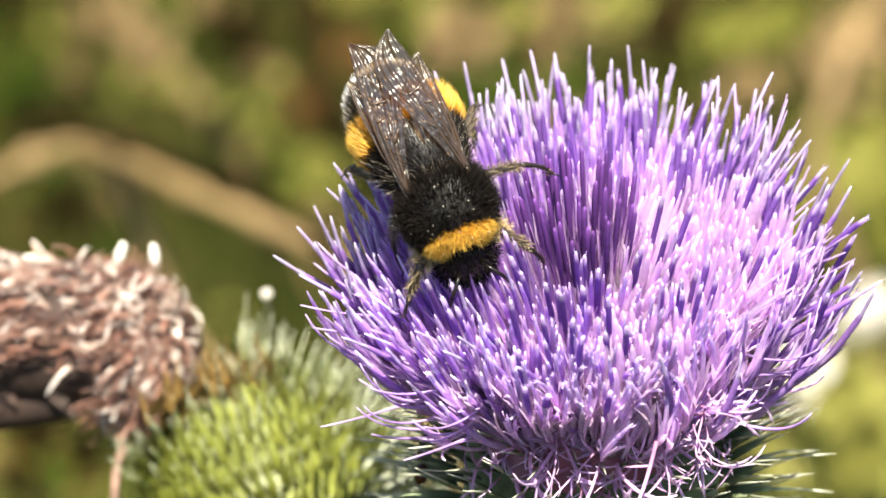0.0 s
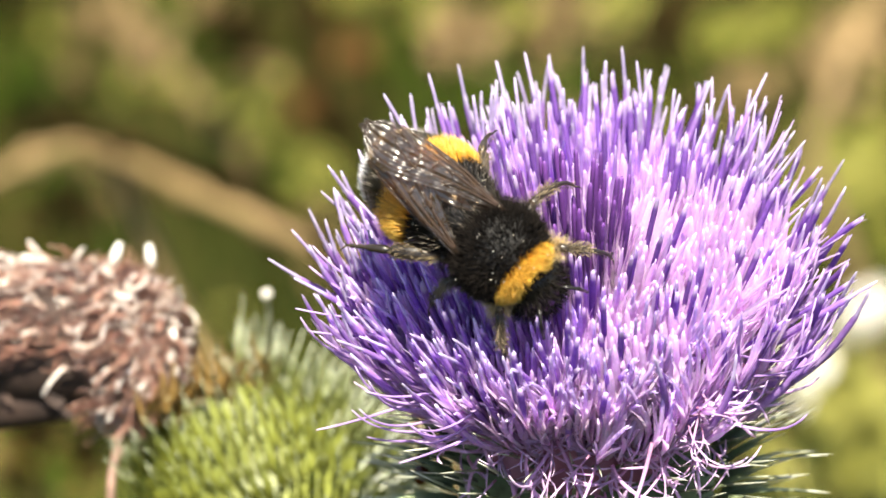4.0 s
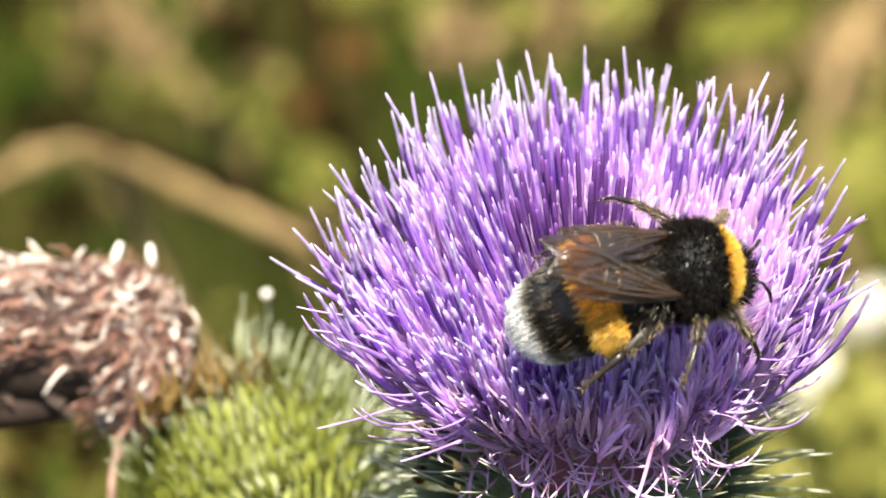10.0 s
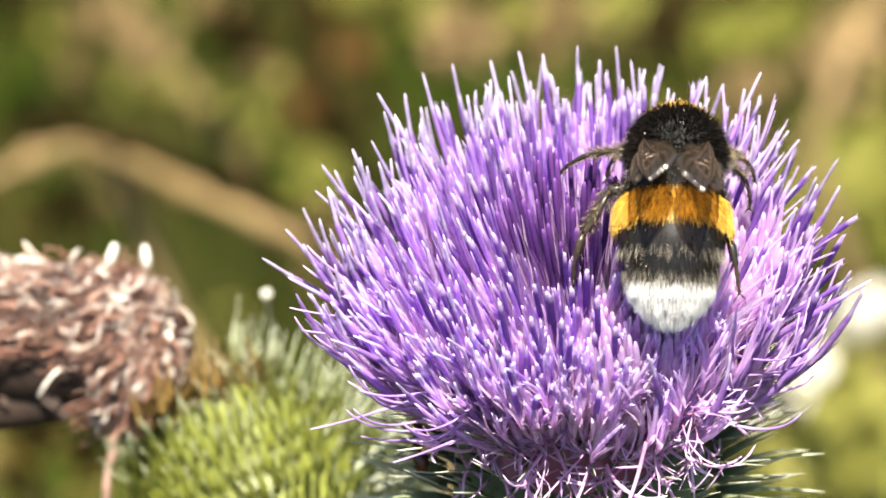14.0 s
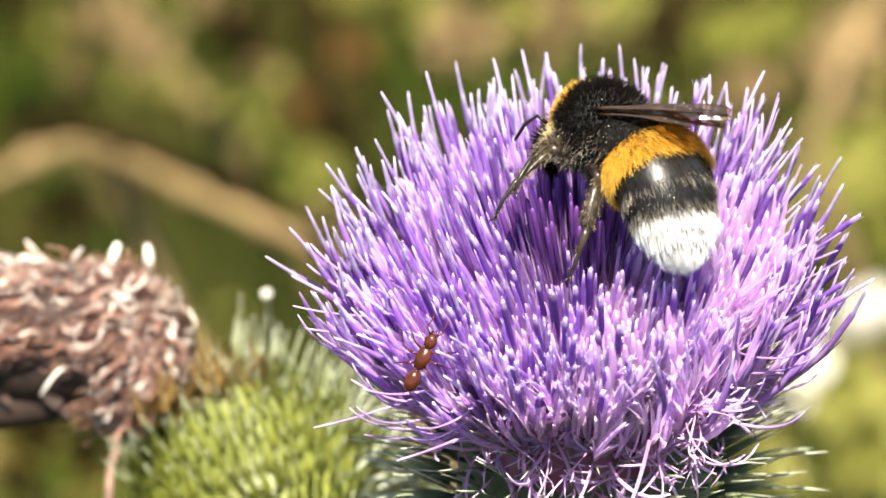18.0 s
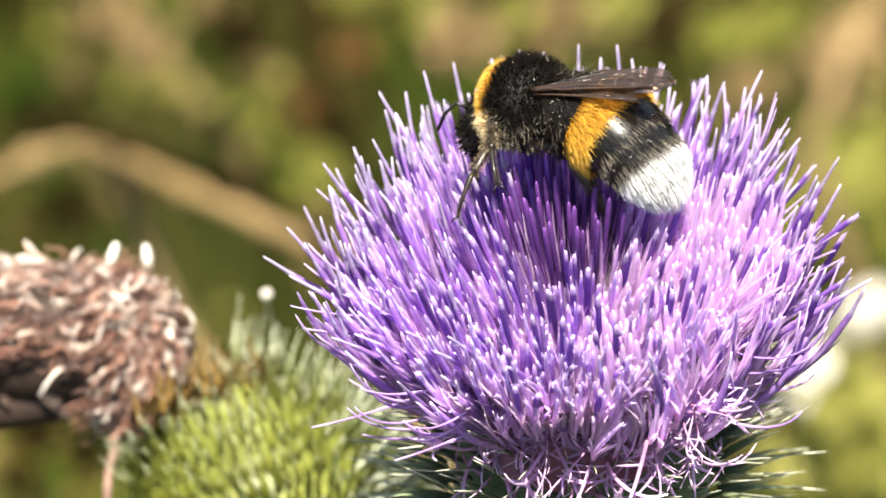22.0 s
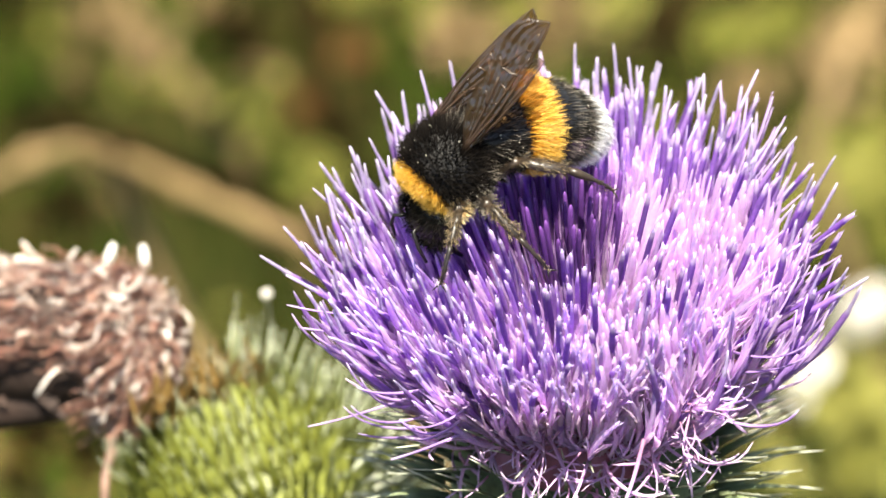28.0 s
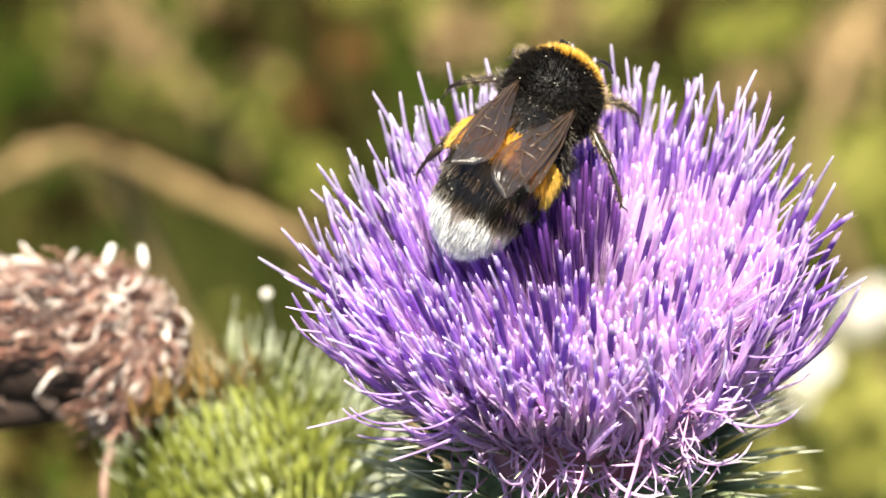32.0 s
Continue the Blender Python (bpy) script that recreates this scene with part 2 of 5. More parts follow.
# ---- mesh tools ----
class Geo:
    """Collects vertices and faces of one mesh, with a value along each piece."""

    def __init__(self):
        self.v, self.f, self.a = [], [], []

    def tube(self, pts, radii, sides=5, alongs=None, flat=1.0, side_axis=None):
        """A tapered tube through pts; flat < 1 squeezes it."""
        n = len(pts)
        pts = [Vector(p) for p in pts]
        base = len(self.v)
        ref = side_axis or Vector((0.31, 0.93, 0.2))
        for i, p in enumerate(pts):
            d = (pts[min(i + 1, n - 1)] - pts[max(i - 1, 0)]).normalized()
            s = d.cross(ref)
            s = s.normalized() if s.length > 1e-6 else d.orthogonal().normalized()
            q = d.cross(s)
            for k in range(sides):
                w = 2 * math.pi * k / sides
                self.v.append(p + s * (radii[i] * math.cos(w)) + q * (radii[i] * flat * math.sin(w)))
                self.a.append(alongs[i] if alongs else i / (n - 1))
        for i in range(n - 1):
            for k in range(sides):
                j = (k + 1) % sides
                self.f.append((base + i * sides + k, base + i * sides + j, base + (i + 1) * sides + j, base + (i + 1) * sides + k))
        self.f.append(tuple(base + k for k in reversed(range(sides))))
        self.f.append(tuple(base + (n - 1) * sides + k for k in range(sides)))
        return self

    def strip(self, pts, widths, side, alongs=None, fold=0.0):
        """A blade with a folded midrib: three vertices a row, closed to a tip."""
        n = len(pts)
        base = len(self.v)
        pts = [Vector(p) for p in pts]
        for i, p in enumerate(pts):
            d = (pts[min(i + 1, n - 1)] - pts[max(i - 1, 0)]).normalized()
            s = (Vector(side) - d * d.dot(Vector(side))).normalized()
            q = d.cross(s)
            for k in (-1, 0, 1):
                self.v.append(p + s * (k * widths[i]) + q * (fold * widths[i] * (1 if k == 0 else 0)))
                self.a.append(alongs[i] if alongs else i / (n - 1))
        for i in range(n - 1):
            for k in range(2):
                c = base + i * 3 + k
                self.f.append((c, c + 1, c + 4, c + 3))
        return self

    def surface(self, fn, nu, nv, alongs=None):
        """A closed surface of revolution-like rings: fn(u, w) with u 0..1 and w an angle."""
        base = len(self.v)
        for i in range(nu + 1):
            for k in range(nv):
                self.v.append(Vector(fn(i / nu, 2 * math.pi * k / nv)))
                self.a.append(i / nu)
        for i in range(nu):
            for k in range(nv):
                j = (k + 1) % nv
                self.f.append((base + i * nv + k, base + i * nv + j, base + (i + 1) * nv + j, base + (i + 1) * nv + k))
        self.f.append(tuple(base + k for k in reversed(range(nv))))
        self.f.append(tuple(base + nu * nv + k for k in range(nv)))
        return self

    def ball(self, c, r, nu=10, nv=14):
        def fn(u, w):
            th = math.pi * (0.02 + 0.96 * u)
            return (c[0] + r[0] * math.cos(th), c[1] + r[1] * math.sin(th) * math.cos(w), c[2] + r[2] * math.sin(th) * math.sin(w))
        return self.surface(fn, nu, nv)

    def hair(self, p, d, length, width, bend):
        """One bent, tapered hair: a quad and a triangle."""
        base = len(self.v)
        s = d.orthogonal().normalized()
        s.rotate(Matrix.Rotation(random.uniform(0, 6.28), 3, d))
        m = p + d * (length * 0.55)
        e = p + d * length + bend * length
        self.v += [p - s * width, p + s * width, m + s * width * 0.75 + bend * length * 0.2, m - s * width * 0.75 + bend * length * 0.2, e]
        self.a += [0, 0, 0.55, 0.55, 1]
        self.f += [(base, base + 1, base + 2, base + 3), (base + 3, base + 2, base + 4)]

    def add(self, mesh_geo, m):
        base = len(self.v)
        self.v += [m @ p for p in mesh_geo.v]
        self.a += mesh_geo.a
        self.f += [tuple(base + i for i in t) for t in mesh_geo.f]


def mesh_of(name, geo, mat, scale=1.0, smooth=True):
    me = bpy.data.meshes.new(name)
    me.from_pydata([tuple(c * scale for c in p) for p in geo.v], [], geo.f)
    at = me.attributes.new("along", "FLOAT", "POINT")
    at.data.foreach_set("value", np.array(geo.a, dtype=np.float32))
    if smooth:
        me.polygons.foreach_set("use_smooth", np.ones(len(me.polygons), dtype=bool))
    me.materials.append(mat)
    me.update()
    return me


def part(name, geo, mat, parent=None, label="", scale=MM, smooth=True, place=None):
    me = geo if isinstance(geo, bpy.types.Mesh) else mesh_of(name, geo, mat, scale, smooth)
    ob = new(name, me)
    if parent:
        ob.parent = parent
    if place is not None:
        ob.matrix_basis = place
    if label:
        tagged(ob, label)
    return ob


def frame_to(direction, outward):
    """A rotation that takes z to direction and x towards outward."""
    z = Vector(direction).normalized()
    y = z.cross(Vector(outward))
    y = y.normalized() if y.length > 1e-6 else z.orthogonal().normalized()
    x = y.cross(z)
    return Matrix((x, y, z)).transposed().to_4x4()


# ---- ground and meadow ----
def ground_sheet():
    bm = bmesh.new()
    bmesh.ops.create_grid(bm, x_segments=60, y_segments=60, size=1.0)
    for v in bm.verts:
        r = max(abs(v.co.x), abs(v.co.y))
        v.co.xy *= 3 + 900 * r ** 6
        v.co.z = noise.noise(v.co * 2.0) * 0.03 if v.co.length < 6 else 0
    me = bpy.data.meshes.new("ground")
    bm.to_mesh(me)
    bm.free()
    me.materials.append(M_ground)
    tagged(new("ground", me), "dry meadow ground with olive and straw-coloured growth", "ground", kind="structure")


def blade(geo, x, y, height, lean, azim, width):
    pts = []
    for i in range(5):
        q = i / 4
        out = lean * height * q * q
        pts.append((x + out * math.cos(azim), y + out * math.sin(azim), height * q * (1 - 0.25 * lean * q)))
    geo.strip(pts, [width * w for w in (0.8, 1.0, 0.9, 0.6, 0.05)], (-math.sin(azim), math.cos(azim), 0), fold=0.3)


def meadow(name, label, mat, count, seed, heights, width):
    rng = random.Random(seed)
    g = Geo()
    for _ in range(count):
        x, y = rng.uniform(-0.9, 0.9), rng.uniform(0.55, 2.4)
        blade(g, x, y, rng.uniform(*heights), rng.uniform(0.1, 1.2), rng.uniform(0, 6.28), width * rng.uniform(0.6, 1.4))
    ob = part(name, g, mat, scale=1.0)
    tagged(ob, label, "grass", kind="stuff")


ground_sheet()
meadow("green_grass", "blurred green grass blades in the meadow behind", M_grass, 380, 1, (0.03, 0.09), 0.003)
meadow("olive_grass", "blurred yellowish olive grass in the meadow behind", M_olive, 260, 2, (0.03, 0.09), 0.003)
meadow("dry_grass", "blurred straw-coloured dry grass in the meadow behind", M_hay, 120, 3, (0.03, 0.1), 0.0025)

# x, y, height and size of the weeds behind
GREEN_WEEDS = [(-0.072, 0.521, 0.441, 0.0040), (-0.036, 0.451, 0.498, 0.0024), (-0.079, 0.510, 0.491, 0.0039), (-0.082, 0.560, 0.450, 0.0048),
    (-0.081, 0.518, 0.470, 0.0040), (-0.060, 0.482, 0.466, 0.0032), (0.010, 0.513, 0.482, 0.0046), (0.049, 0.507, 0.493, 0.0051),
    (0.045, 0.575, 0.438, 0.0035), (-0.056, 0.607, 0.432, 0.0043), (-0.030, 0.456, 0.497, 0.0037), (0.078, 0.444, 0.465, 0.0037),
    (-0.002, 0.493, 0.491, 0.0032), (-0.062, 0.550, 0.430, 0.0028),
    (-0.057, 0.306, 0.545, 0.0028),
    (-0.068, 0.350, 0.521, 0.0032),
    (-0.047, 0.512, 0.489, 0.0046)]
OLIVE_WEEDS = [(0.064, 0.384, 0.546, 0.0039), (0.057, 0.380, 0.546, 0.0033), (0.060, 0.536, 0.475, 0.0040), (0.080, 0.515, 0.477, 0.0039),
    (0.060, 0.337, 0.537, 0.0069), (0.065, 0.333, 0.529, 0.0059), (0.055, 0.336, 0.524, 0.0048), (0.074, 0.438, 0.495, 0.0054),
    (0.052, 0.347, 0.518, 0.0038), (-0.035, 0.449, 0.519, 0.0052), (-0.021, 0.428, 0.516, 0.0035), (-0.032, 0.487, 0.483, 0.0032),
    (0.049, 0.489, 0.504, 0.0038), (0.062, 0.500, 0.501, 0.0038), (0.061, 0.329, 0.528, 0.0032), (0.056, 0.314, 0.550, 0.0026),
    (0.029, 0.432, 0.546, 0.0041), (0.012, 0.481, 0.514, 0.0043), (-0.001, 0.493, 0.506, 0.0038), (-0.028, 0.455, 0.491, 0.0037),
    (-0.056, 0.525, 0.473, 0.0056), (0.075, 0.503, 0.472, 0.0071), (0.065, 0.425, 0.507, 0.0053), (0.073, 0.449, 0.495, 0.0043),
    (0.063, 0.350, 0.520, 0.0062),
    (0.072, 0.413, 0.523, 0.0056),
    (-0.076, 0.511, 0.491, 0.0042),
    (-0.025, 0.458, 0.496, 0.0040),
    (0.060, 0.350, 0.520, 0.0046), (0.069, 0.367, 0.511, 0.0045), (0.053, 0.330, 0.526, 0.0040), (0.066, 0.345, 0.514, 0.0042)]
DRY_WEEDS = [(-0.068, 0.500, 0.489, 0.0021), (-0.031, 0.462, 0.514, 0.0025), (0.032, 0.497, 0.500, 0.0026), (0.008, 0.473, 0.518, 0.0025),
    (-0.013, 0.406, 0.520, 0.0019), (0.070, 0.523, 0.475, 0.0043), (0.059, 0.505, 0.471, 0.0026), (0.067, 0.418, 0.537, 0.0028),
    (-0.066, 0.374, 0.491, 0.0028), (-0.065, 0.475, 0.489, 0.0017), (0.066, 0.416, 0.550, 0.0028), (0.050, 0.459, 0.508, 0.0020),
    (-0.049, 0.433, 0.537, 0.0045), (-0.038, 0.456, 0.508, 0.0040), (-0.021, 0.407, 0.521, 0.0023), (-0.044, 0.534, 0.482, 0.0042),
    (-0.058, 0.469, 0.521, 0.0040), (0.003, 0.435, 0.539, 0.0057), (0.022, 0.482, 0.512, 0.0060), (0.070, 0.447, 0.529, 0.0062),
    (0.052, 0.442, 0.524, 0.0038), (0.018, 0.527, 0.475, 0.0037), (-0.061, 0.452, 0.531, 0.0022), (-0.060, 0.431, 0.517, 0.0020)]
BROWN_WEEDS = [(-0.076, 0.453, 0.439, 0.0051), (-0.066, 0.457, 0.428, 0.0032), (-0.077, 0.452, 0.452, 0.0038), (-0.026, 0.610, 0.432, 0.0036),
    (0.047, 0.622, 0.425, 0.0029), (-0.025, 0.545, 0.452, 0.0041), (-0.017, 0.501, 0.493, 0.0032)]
# added near-black clumps, standing for deep shade between the weeds
SHADE_WEEDS = [(0.014, 0.441, 0.533, 0.0024), (-0.002, 0.435, 0.536, 0.0036), (-0.051, 0.434, 0.509, 0.0024), (-0.030, 0.445, 0.491, 0.0024),
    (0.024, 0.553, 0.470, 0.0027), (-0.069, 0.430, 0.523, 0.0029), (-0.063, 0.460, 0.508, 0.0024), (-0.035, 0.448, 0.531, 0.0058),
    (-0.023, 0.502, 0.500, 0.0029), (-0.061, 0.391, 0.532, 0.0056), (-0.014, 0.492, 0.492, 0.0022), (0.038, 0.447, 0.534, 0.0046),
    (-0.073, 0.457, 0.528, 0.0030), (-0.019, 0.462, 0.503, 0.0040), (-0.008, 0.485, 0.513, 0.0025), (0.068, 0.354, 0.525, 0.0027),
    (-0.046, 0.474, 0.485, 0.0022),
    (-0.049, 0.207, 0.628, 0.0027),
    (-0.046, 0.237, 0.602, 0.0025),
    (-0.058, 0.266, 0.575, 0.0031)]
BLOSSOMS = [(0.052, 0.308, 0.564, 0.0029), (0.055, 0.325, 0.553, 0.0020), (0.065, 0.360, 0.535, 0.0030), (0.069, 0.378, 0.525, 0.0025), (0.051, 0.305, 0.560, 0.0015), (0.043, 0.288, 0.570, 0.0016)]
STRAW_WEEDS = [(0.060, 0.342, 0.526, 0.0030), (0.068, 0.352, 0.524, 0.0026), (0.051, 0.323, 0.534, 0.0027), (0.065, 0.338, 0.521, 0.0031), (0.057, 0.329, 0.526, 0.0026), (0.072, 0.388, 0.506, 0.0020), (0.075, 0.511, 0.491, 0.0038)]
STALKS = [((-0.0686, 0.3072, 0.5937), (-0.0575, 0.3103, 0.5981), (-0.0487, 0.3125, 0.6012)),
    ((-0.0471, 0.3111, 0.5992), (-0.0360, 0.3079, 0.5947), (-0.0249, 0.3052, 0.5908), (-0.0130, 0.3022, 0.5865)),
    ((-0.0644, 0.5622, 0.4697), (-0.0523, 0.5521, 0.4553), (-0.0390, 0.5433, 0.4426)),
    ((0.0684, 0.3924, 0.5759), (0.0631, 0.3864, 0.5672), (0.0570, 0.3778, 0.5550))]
# added dark lines, standing for shaded gaps beside the dry stalks
SHADE_STALKS = [((-0.0459, 0.2127, 0.6691), (-0.0373, 0.2116, 0.6675), (-0.0254, 0.2086, 0.6633), (-0.0148, 0.2056, 0.6589)), ((-0.0194, 0.3245, 0.6184), (-0.0190, 0.3204, 0.6125), (-0.0166, 0.3163, 0.6067)), ((0.0326, 0.3245, 0.6184), (0.0314, 0.3204, 0.6125), (0.0322, 0.3168, 0.6073))]


def weed(name, label, mat, x, y, z, size, seed, count=80, petal=0.55):
    rng = random.Random(seed)
    root = tagged(new(name), label, "weed" if name != "white_flower" else "flower", group="plants of the meadow")
    root.location = (x, y, 0)
    part("stem", Geo().tube([(0.05, 0.16, -0.02), (0.03, 0.06, z * 0.5), (0, 0, z)], [0.0012, 0.0008, 0.0004], 6), M_stalk, root, scale=1.0)
    g = Geo()
    for _ in range(count):
        d = Vector((rng.gauss(0, 1), rng.gauss(0, 1), rng.gauss(0.2, 0.8))).normalized()
        p = Vector((0, 0, z)) + d * size * rng.uniform(0.1, 0.75)
        e = d * size * rng.uniform(0.4, 0.9)
        g.strip([p, p + e * 0.5 + Vector((0, 0, size * 0.08)), p + e], [size * 0.06, size * 0.17 * petal * 2, size * 0.01], d.orthogonal(), fold=0.25)
    part("foliage" if name != "white_flower" else "petals", g, mat, root, scale=1.0)


def stalk(name, label, pts, mat, radius):
    root = tagged(new(name), label, "stalk", group="stalks of the meadow")
    pts = [Vector(p) for p in pts]
    root.location = (pts[-1].x, pts[-1].y, 0)
    o = Vector(root.location)
    foot = Vector((pts[-1].x + 0.12, pts[-1].y + 0.05, -0.02))
    line = pts + [pts[-1].lerp(foot, 0.4) + Vector((0.03, 0, 0)), foot]
    part("stem", Geo().tube([p - o for p in line], [radius * (0.7 + 0.3 * i / len(line)) for i in range(len(line))], 7), mat, root, scale=1.0)
    for i, p in enumerate(pts[:-1]):
        part("node", Geo().ball(p - o, (radius * 1.3, radius * 1.3, radius * 1.3), 6, 8), mat, root, scale=1.0)


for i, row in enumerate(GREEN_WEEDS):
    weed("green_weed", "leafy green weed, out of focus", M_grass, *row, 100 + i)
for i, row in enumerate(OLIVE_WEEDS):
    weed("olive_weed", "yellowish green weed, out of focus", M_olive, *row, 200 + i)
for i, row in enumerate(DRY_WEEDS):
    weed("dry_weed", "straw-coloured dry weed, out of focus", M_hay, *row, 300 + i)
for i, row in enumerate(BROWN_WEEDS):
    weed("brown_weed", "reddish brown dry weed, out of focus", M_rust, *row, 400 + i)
for i, row in enumerate(SHADE_WEEDS):
    weed("shade_weed", "dark clump standing for a shaded gap, out of focus", M_gap, *row, 450 + i)
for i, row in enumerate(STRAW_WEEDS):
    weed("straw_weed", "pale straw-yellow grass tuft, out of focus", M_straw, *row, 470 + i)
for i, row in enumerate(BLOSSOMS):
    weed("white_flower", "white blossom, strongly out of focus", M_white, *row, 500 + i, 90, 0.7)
scatter = random.Random(77)
for i in range(80):
    y = scatter.uniform(0.85, 1.5)
    x = scatter.uniform(-0.12, 0.12) * (y + 0.3)
    pick = scatter.random()
    kind, mat, label = ("olive_weed", M_olive, "yellowish green weed, out of focus") if pick < 0.42 else ("green_weed", M_grass, "leafy green weed, out of focus") if pick < 0.72 else ("dry_weed", M_hay, "straw-coloured dry weed, out of focus")
    weed(kind, label, mat, x, y, scatter.uniform(0.04, 0.12), scatter.uniform(0.005, 0.012), 600 + i, 40)
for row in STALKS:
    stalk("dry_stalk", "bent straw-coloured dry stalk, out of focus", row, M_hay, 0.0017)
for row in SHADE_STALKS:
    stalk("shade_stalk", "thin dark stalk standing for a shaded gap, out of focus", row, M_gap, 0.0013)

# ---- the blooming thistle ----
NECK = 6.0          # radius of the bundle of florets where it leaves the bracts
REACH = 19.6        # radius of the open brush
thistle = new("thistle_flower")
tagged(thistle, "blooming purple thistle head above spiny green bracts", "flower")


def floret(kind, bend, rng):
    """One floret from the origin up the z axis, 16 long, bulging away from x: tube, five narrow lobes, anther column, style."""
    L = 16.0
    g = Geo()
    wob = rng.uniform(-0.6, 0.6)

    def axis(q, lift=0.0):
        return Vector((-bend * 4 * q * (1 - q) + lift, wob * math.sin(q * 5), L * q))

    if kind in ("young", "closed"):
        qs = [0, 0.45, 0.66, 0.74, 0.78, 0.82, 0.94, 0.985, 1.0]
        rs = [0.10, 0.12, 0.14, 0.15, 0.15, 0.21, 0.21, 0.16, 0.06]
    elif kind == "tall":
        qs = [0, 0.35, 0.50, 0.60, 0.74, 0.87, 0.89, 0.97, 1.0]
        rs = [0.12, 0.16, 0.20, 0.23, 0.23, 0.20, 0.12, 0.11, 0.06]
    elif kind == "forked":
        qs = [0, 0.35, 0.5, 0.62, 0.72, 0.8]
        rs = [0.12, 0.18, 0.25, 0.30, 0.27, 0.10]
    elif kind in ("open", "fading", "pale"):
        qs = [0, 0.4, 0.6, 0.70, 0.80, 0.90, 0.945, 0.98, 1.0]
        rs = [0.09, 0.12, 0.15, 0.16, 0.16, 0.15, 0.12, 0.08, 0.03]
    else:
        qs = [0, 0.3, 0.55, 0.7, 0.85, 0.95, 1.0]
        rs = [0.08, 0.09, 0.11, 0.10, 0.09, 0.09, 0.04]
    g.tube([axis(q) for q in qs], rs, 5, qs)
    if kind == "forked":
        for k in range(5):
            w = 1.257 * k + rng.uniform(-0.4, 0.4)
            out = Vector((math.cos(w), math.sin(w), 0))
            top, spread = rng.uniform(0.86, 1.03), rng.uniform(0.5, 1.5)
            pts = [axis(0.62) + out * 0.12, axis(0.74) + out * (0.2 + 0.15 * spread), axis(0.74 + (top - 0.74) * 0.6) + out * (0.2 + 0.55 * spread), axis(top) + out * (0.2 + 0.8 * spread)]
            g.tube(pts, [0.13, 0.14, 0.11, 0.05], 4, [0.62, 0.75, 0.9, 1.0], flat=0.7)
        return g
    lobes = {"young": 4, "open": 5, "fading": 5, "pale": 5, "tall": 4, "spent": 4, "closed": 3}[kind]
    start = {"young": 0.56, "open": 0.6, "fading": 0.6, "pale": 0.62, "tall": 0.48, "spent": 0.45, "closed": 0.6}[kind]
    for k in range(lobes):
        w = 6.28 * k / lobes + rng.uniform(-0.5, 0.5)
        out = Vector((math.cos(w), math.sin(w), 0))
        length = rng.uniform(0.18, 0.32)
        spread = rng.uniform(0.2, 0.8) * (1.7 if kind == "spent" else 1.0)
        pts = [axis(start + length * q) + out * (0.12 + spread * q * q) for q in (0, 0.35, 0.7, 1)]
        broad = 1.45 if kind in ("pale", "open", "fading") else 1.0
        g.strip(pts, [0.10 * broad, 0.13 * broad, 0.11 * broad, 0.03], out.cross(Vector((0, 0, 1))), [0.3, 0.4, 0.5, 0.6], fold=0.3)
    crown = {"fading": 0.965, "tall": 0.88, "young": 0.98}.get(kind)
    if crown:
        # frayed pale mouth of the anther tube
        for k in range(3):
            w = 2.09 * k + rng.uniform(-0.6, 0.6)
            out = Vector((math.cos(w), math.sin(w), 0))
            pts = [axis(crown) + out * 0.1, axis(crown + 0.014) + out * 0.17, axis(crown + 0.03) + out * rng.uniform(0.18, 0.28)]
            g.strip(pts, [0.05, 0.055, 0.015], out.cross(Vector((0, 0, 1))), [0.9 if kind == "tall" else 1.0] * 3, fold=0.2)
    return g


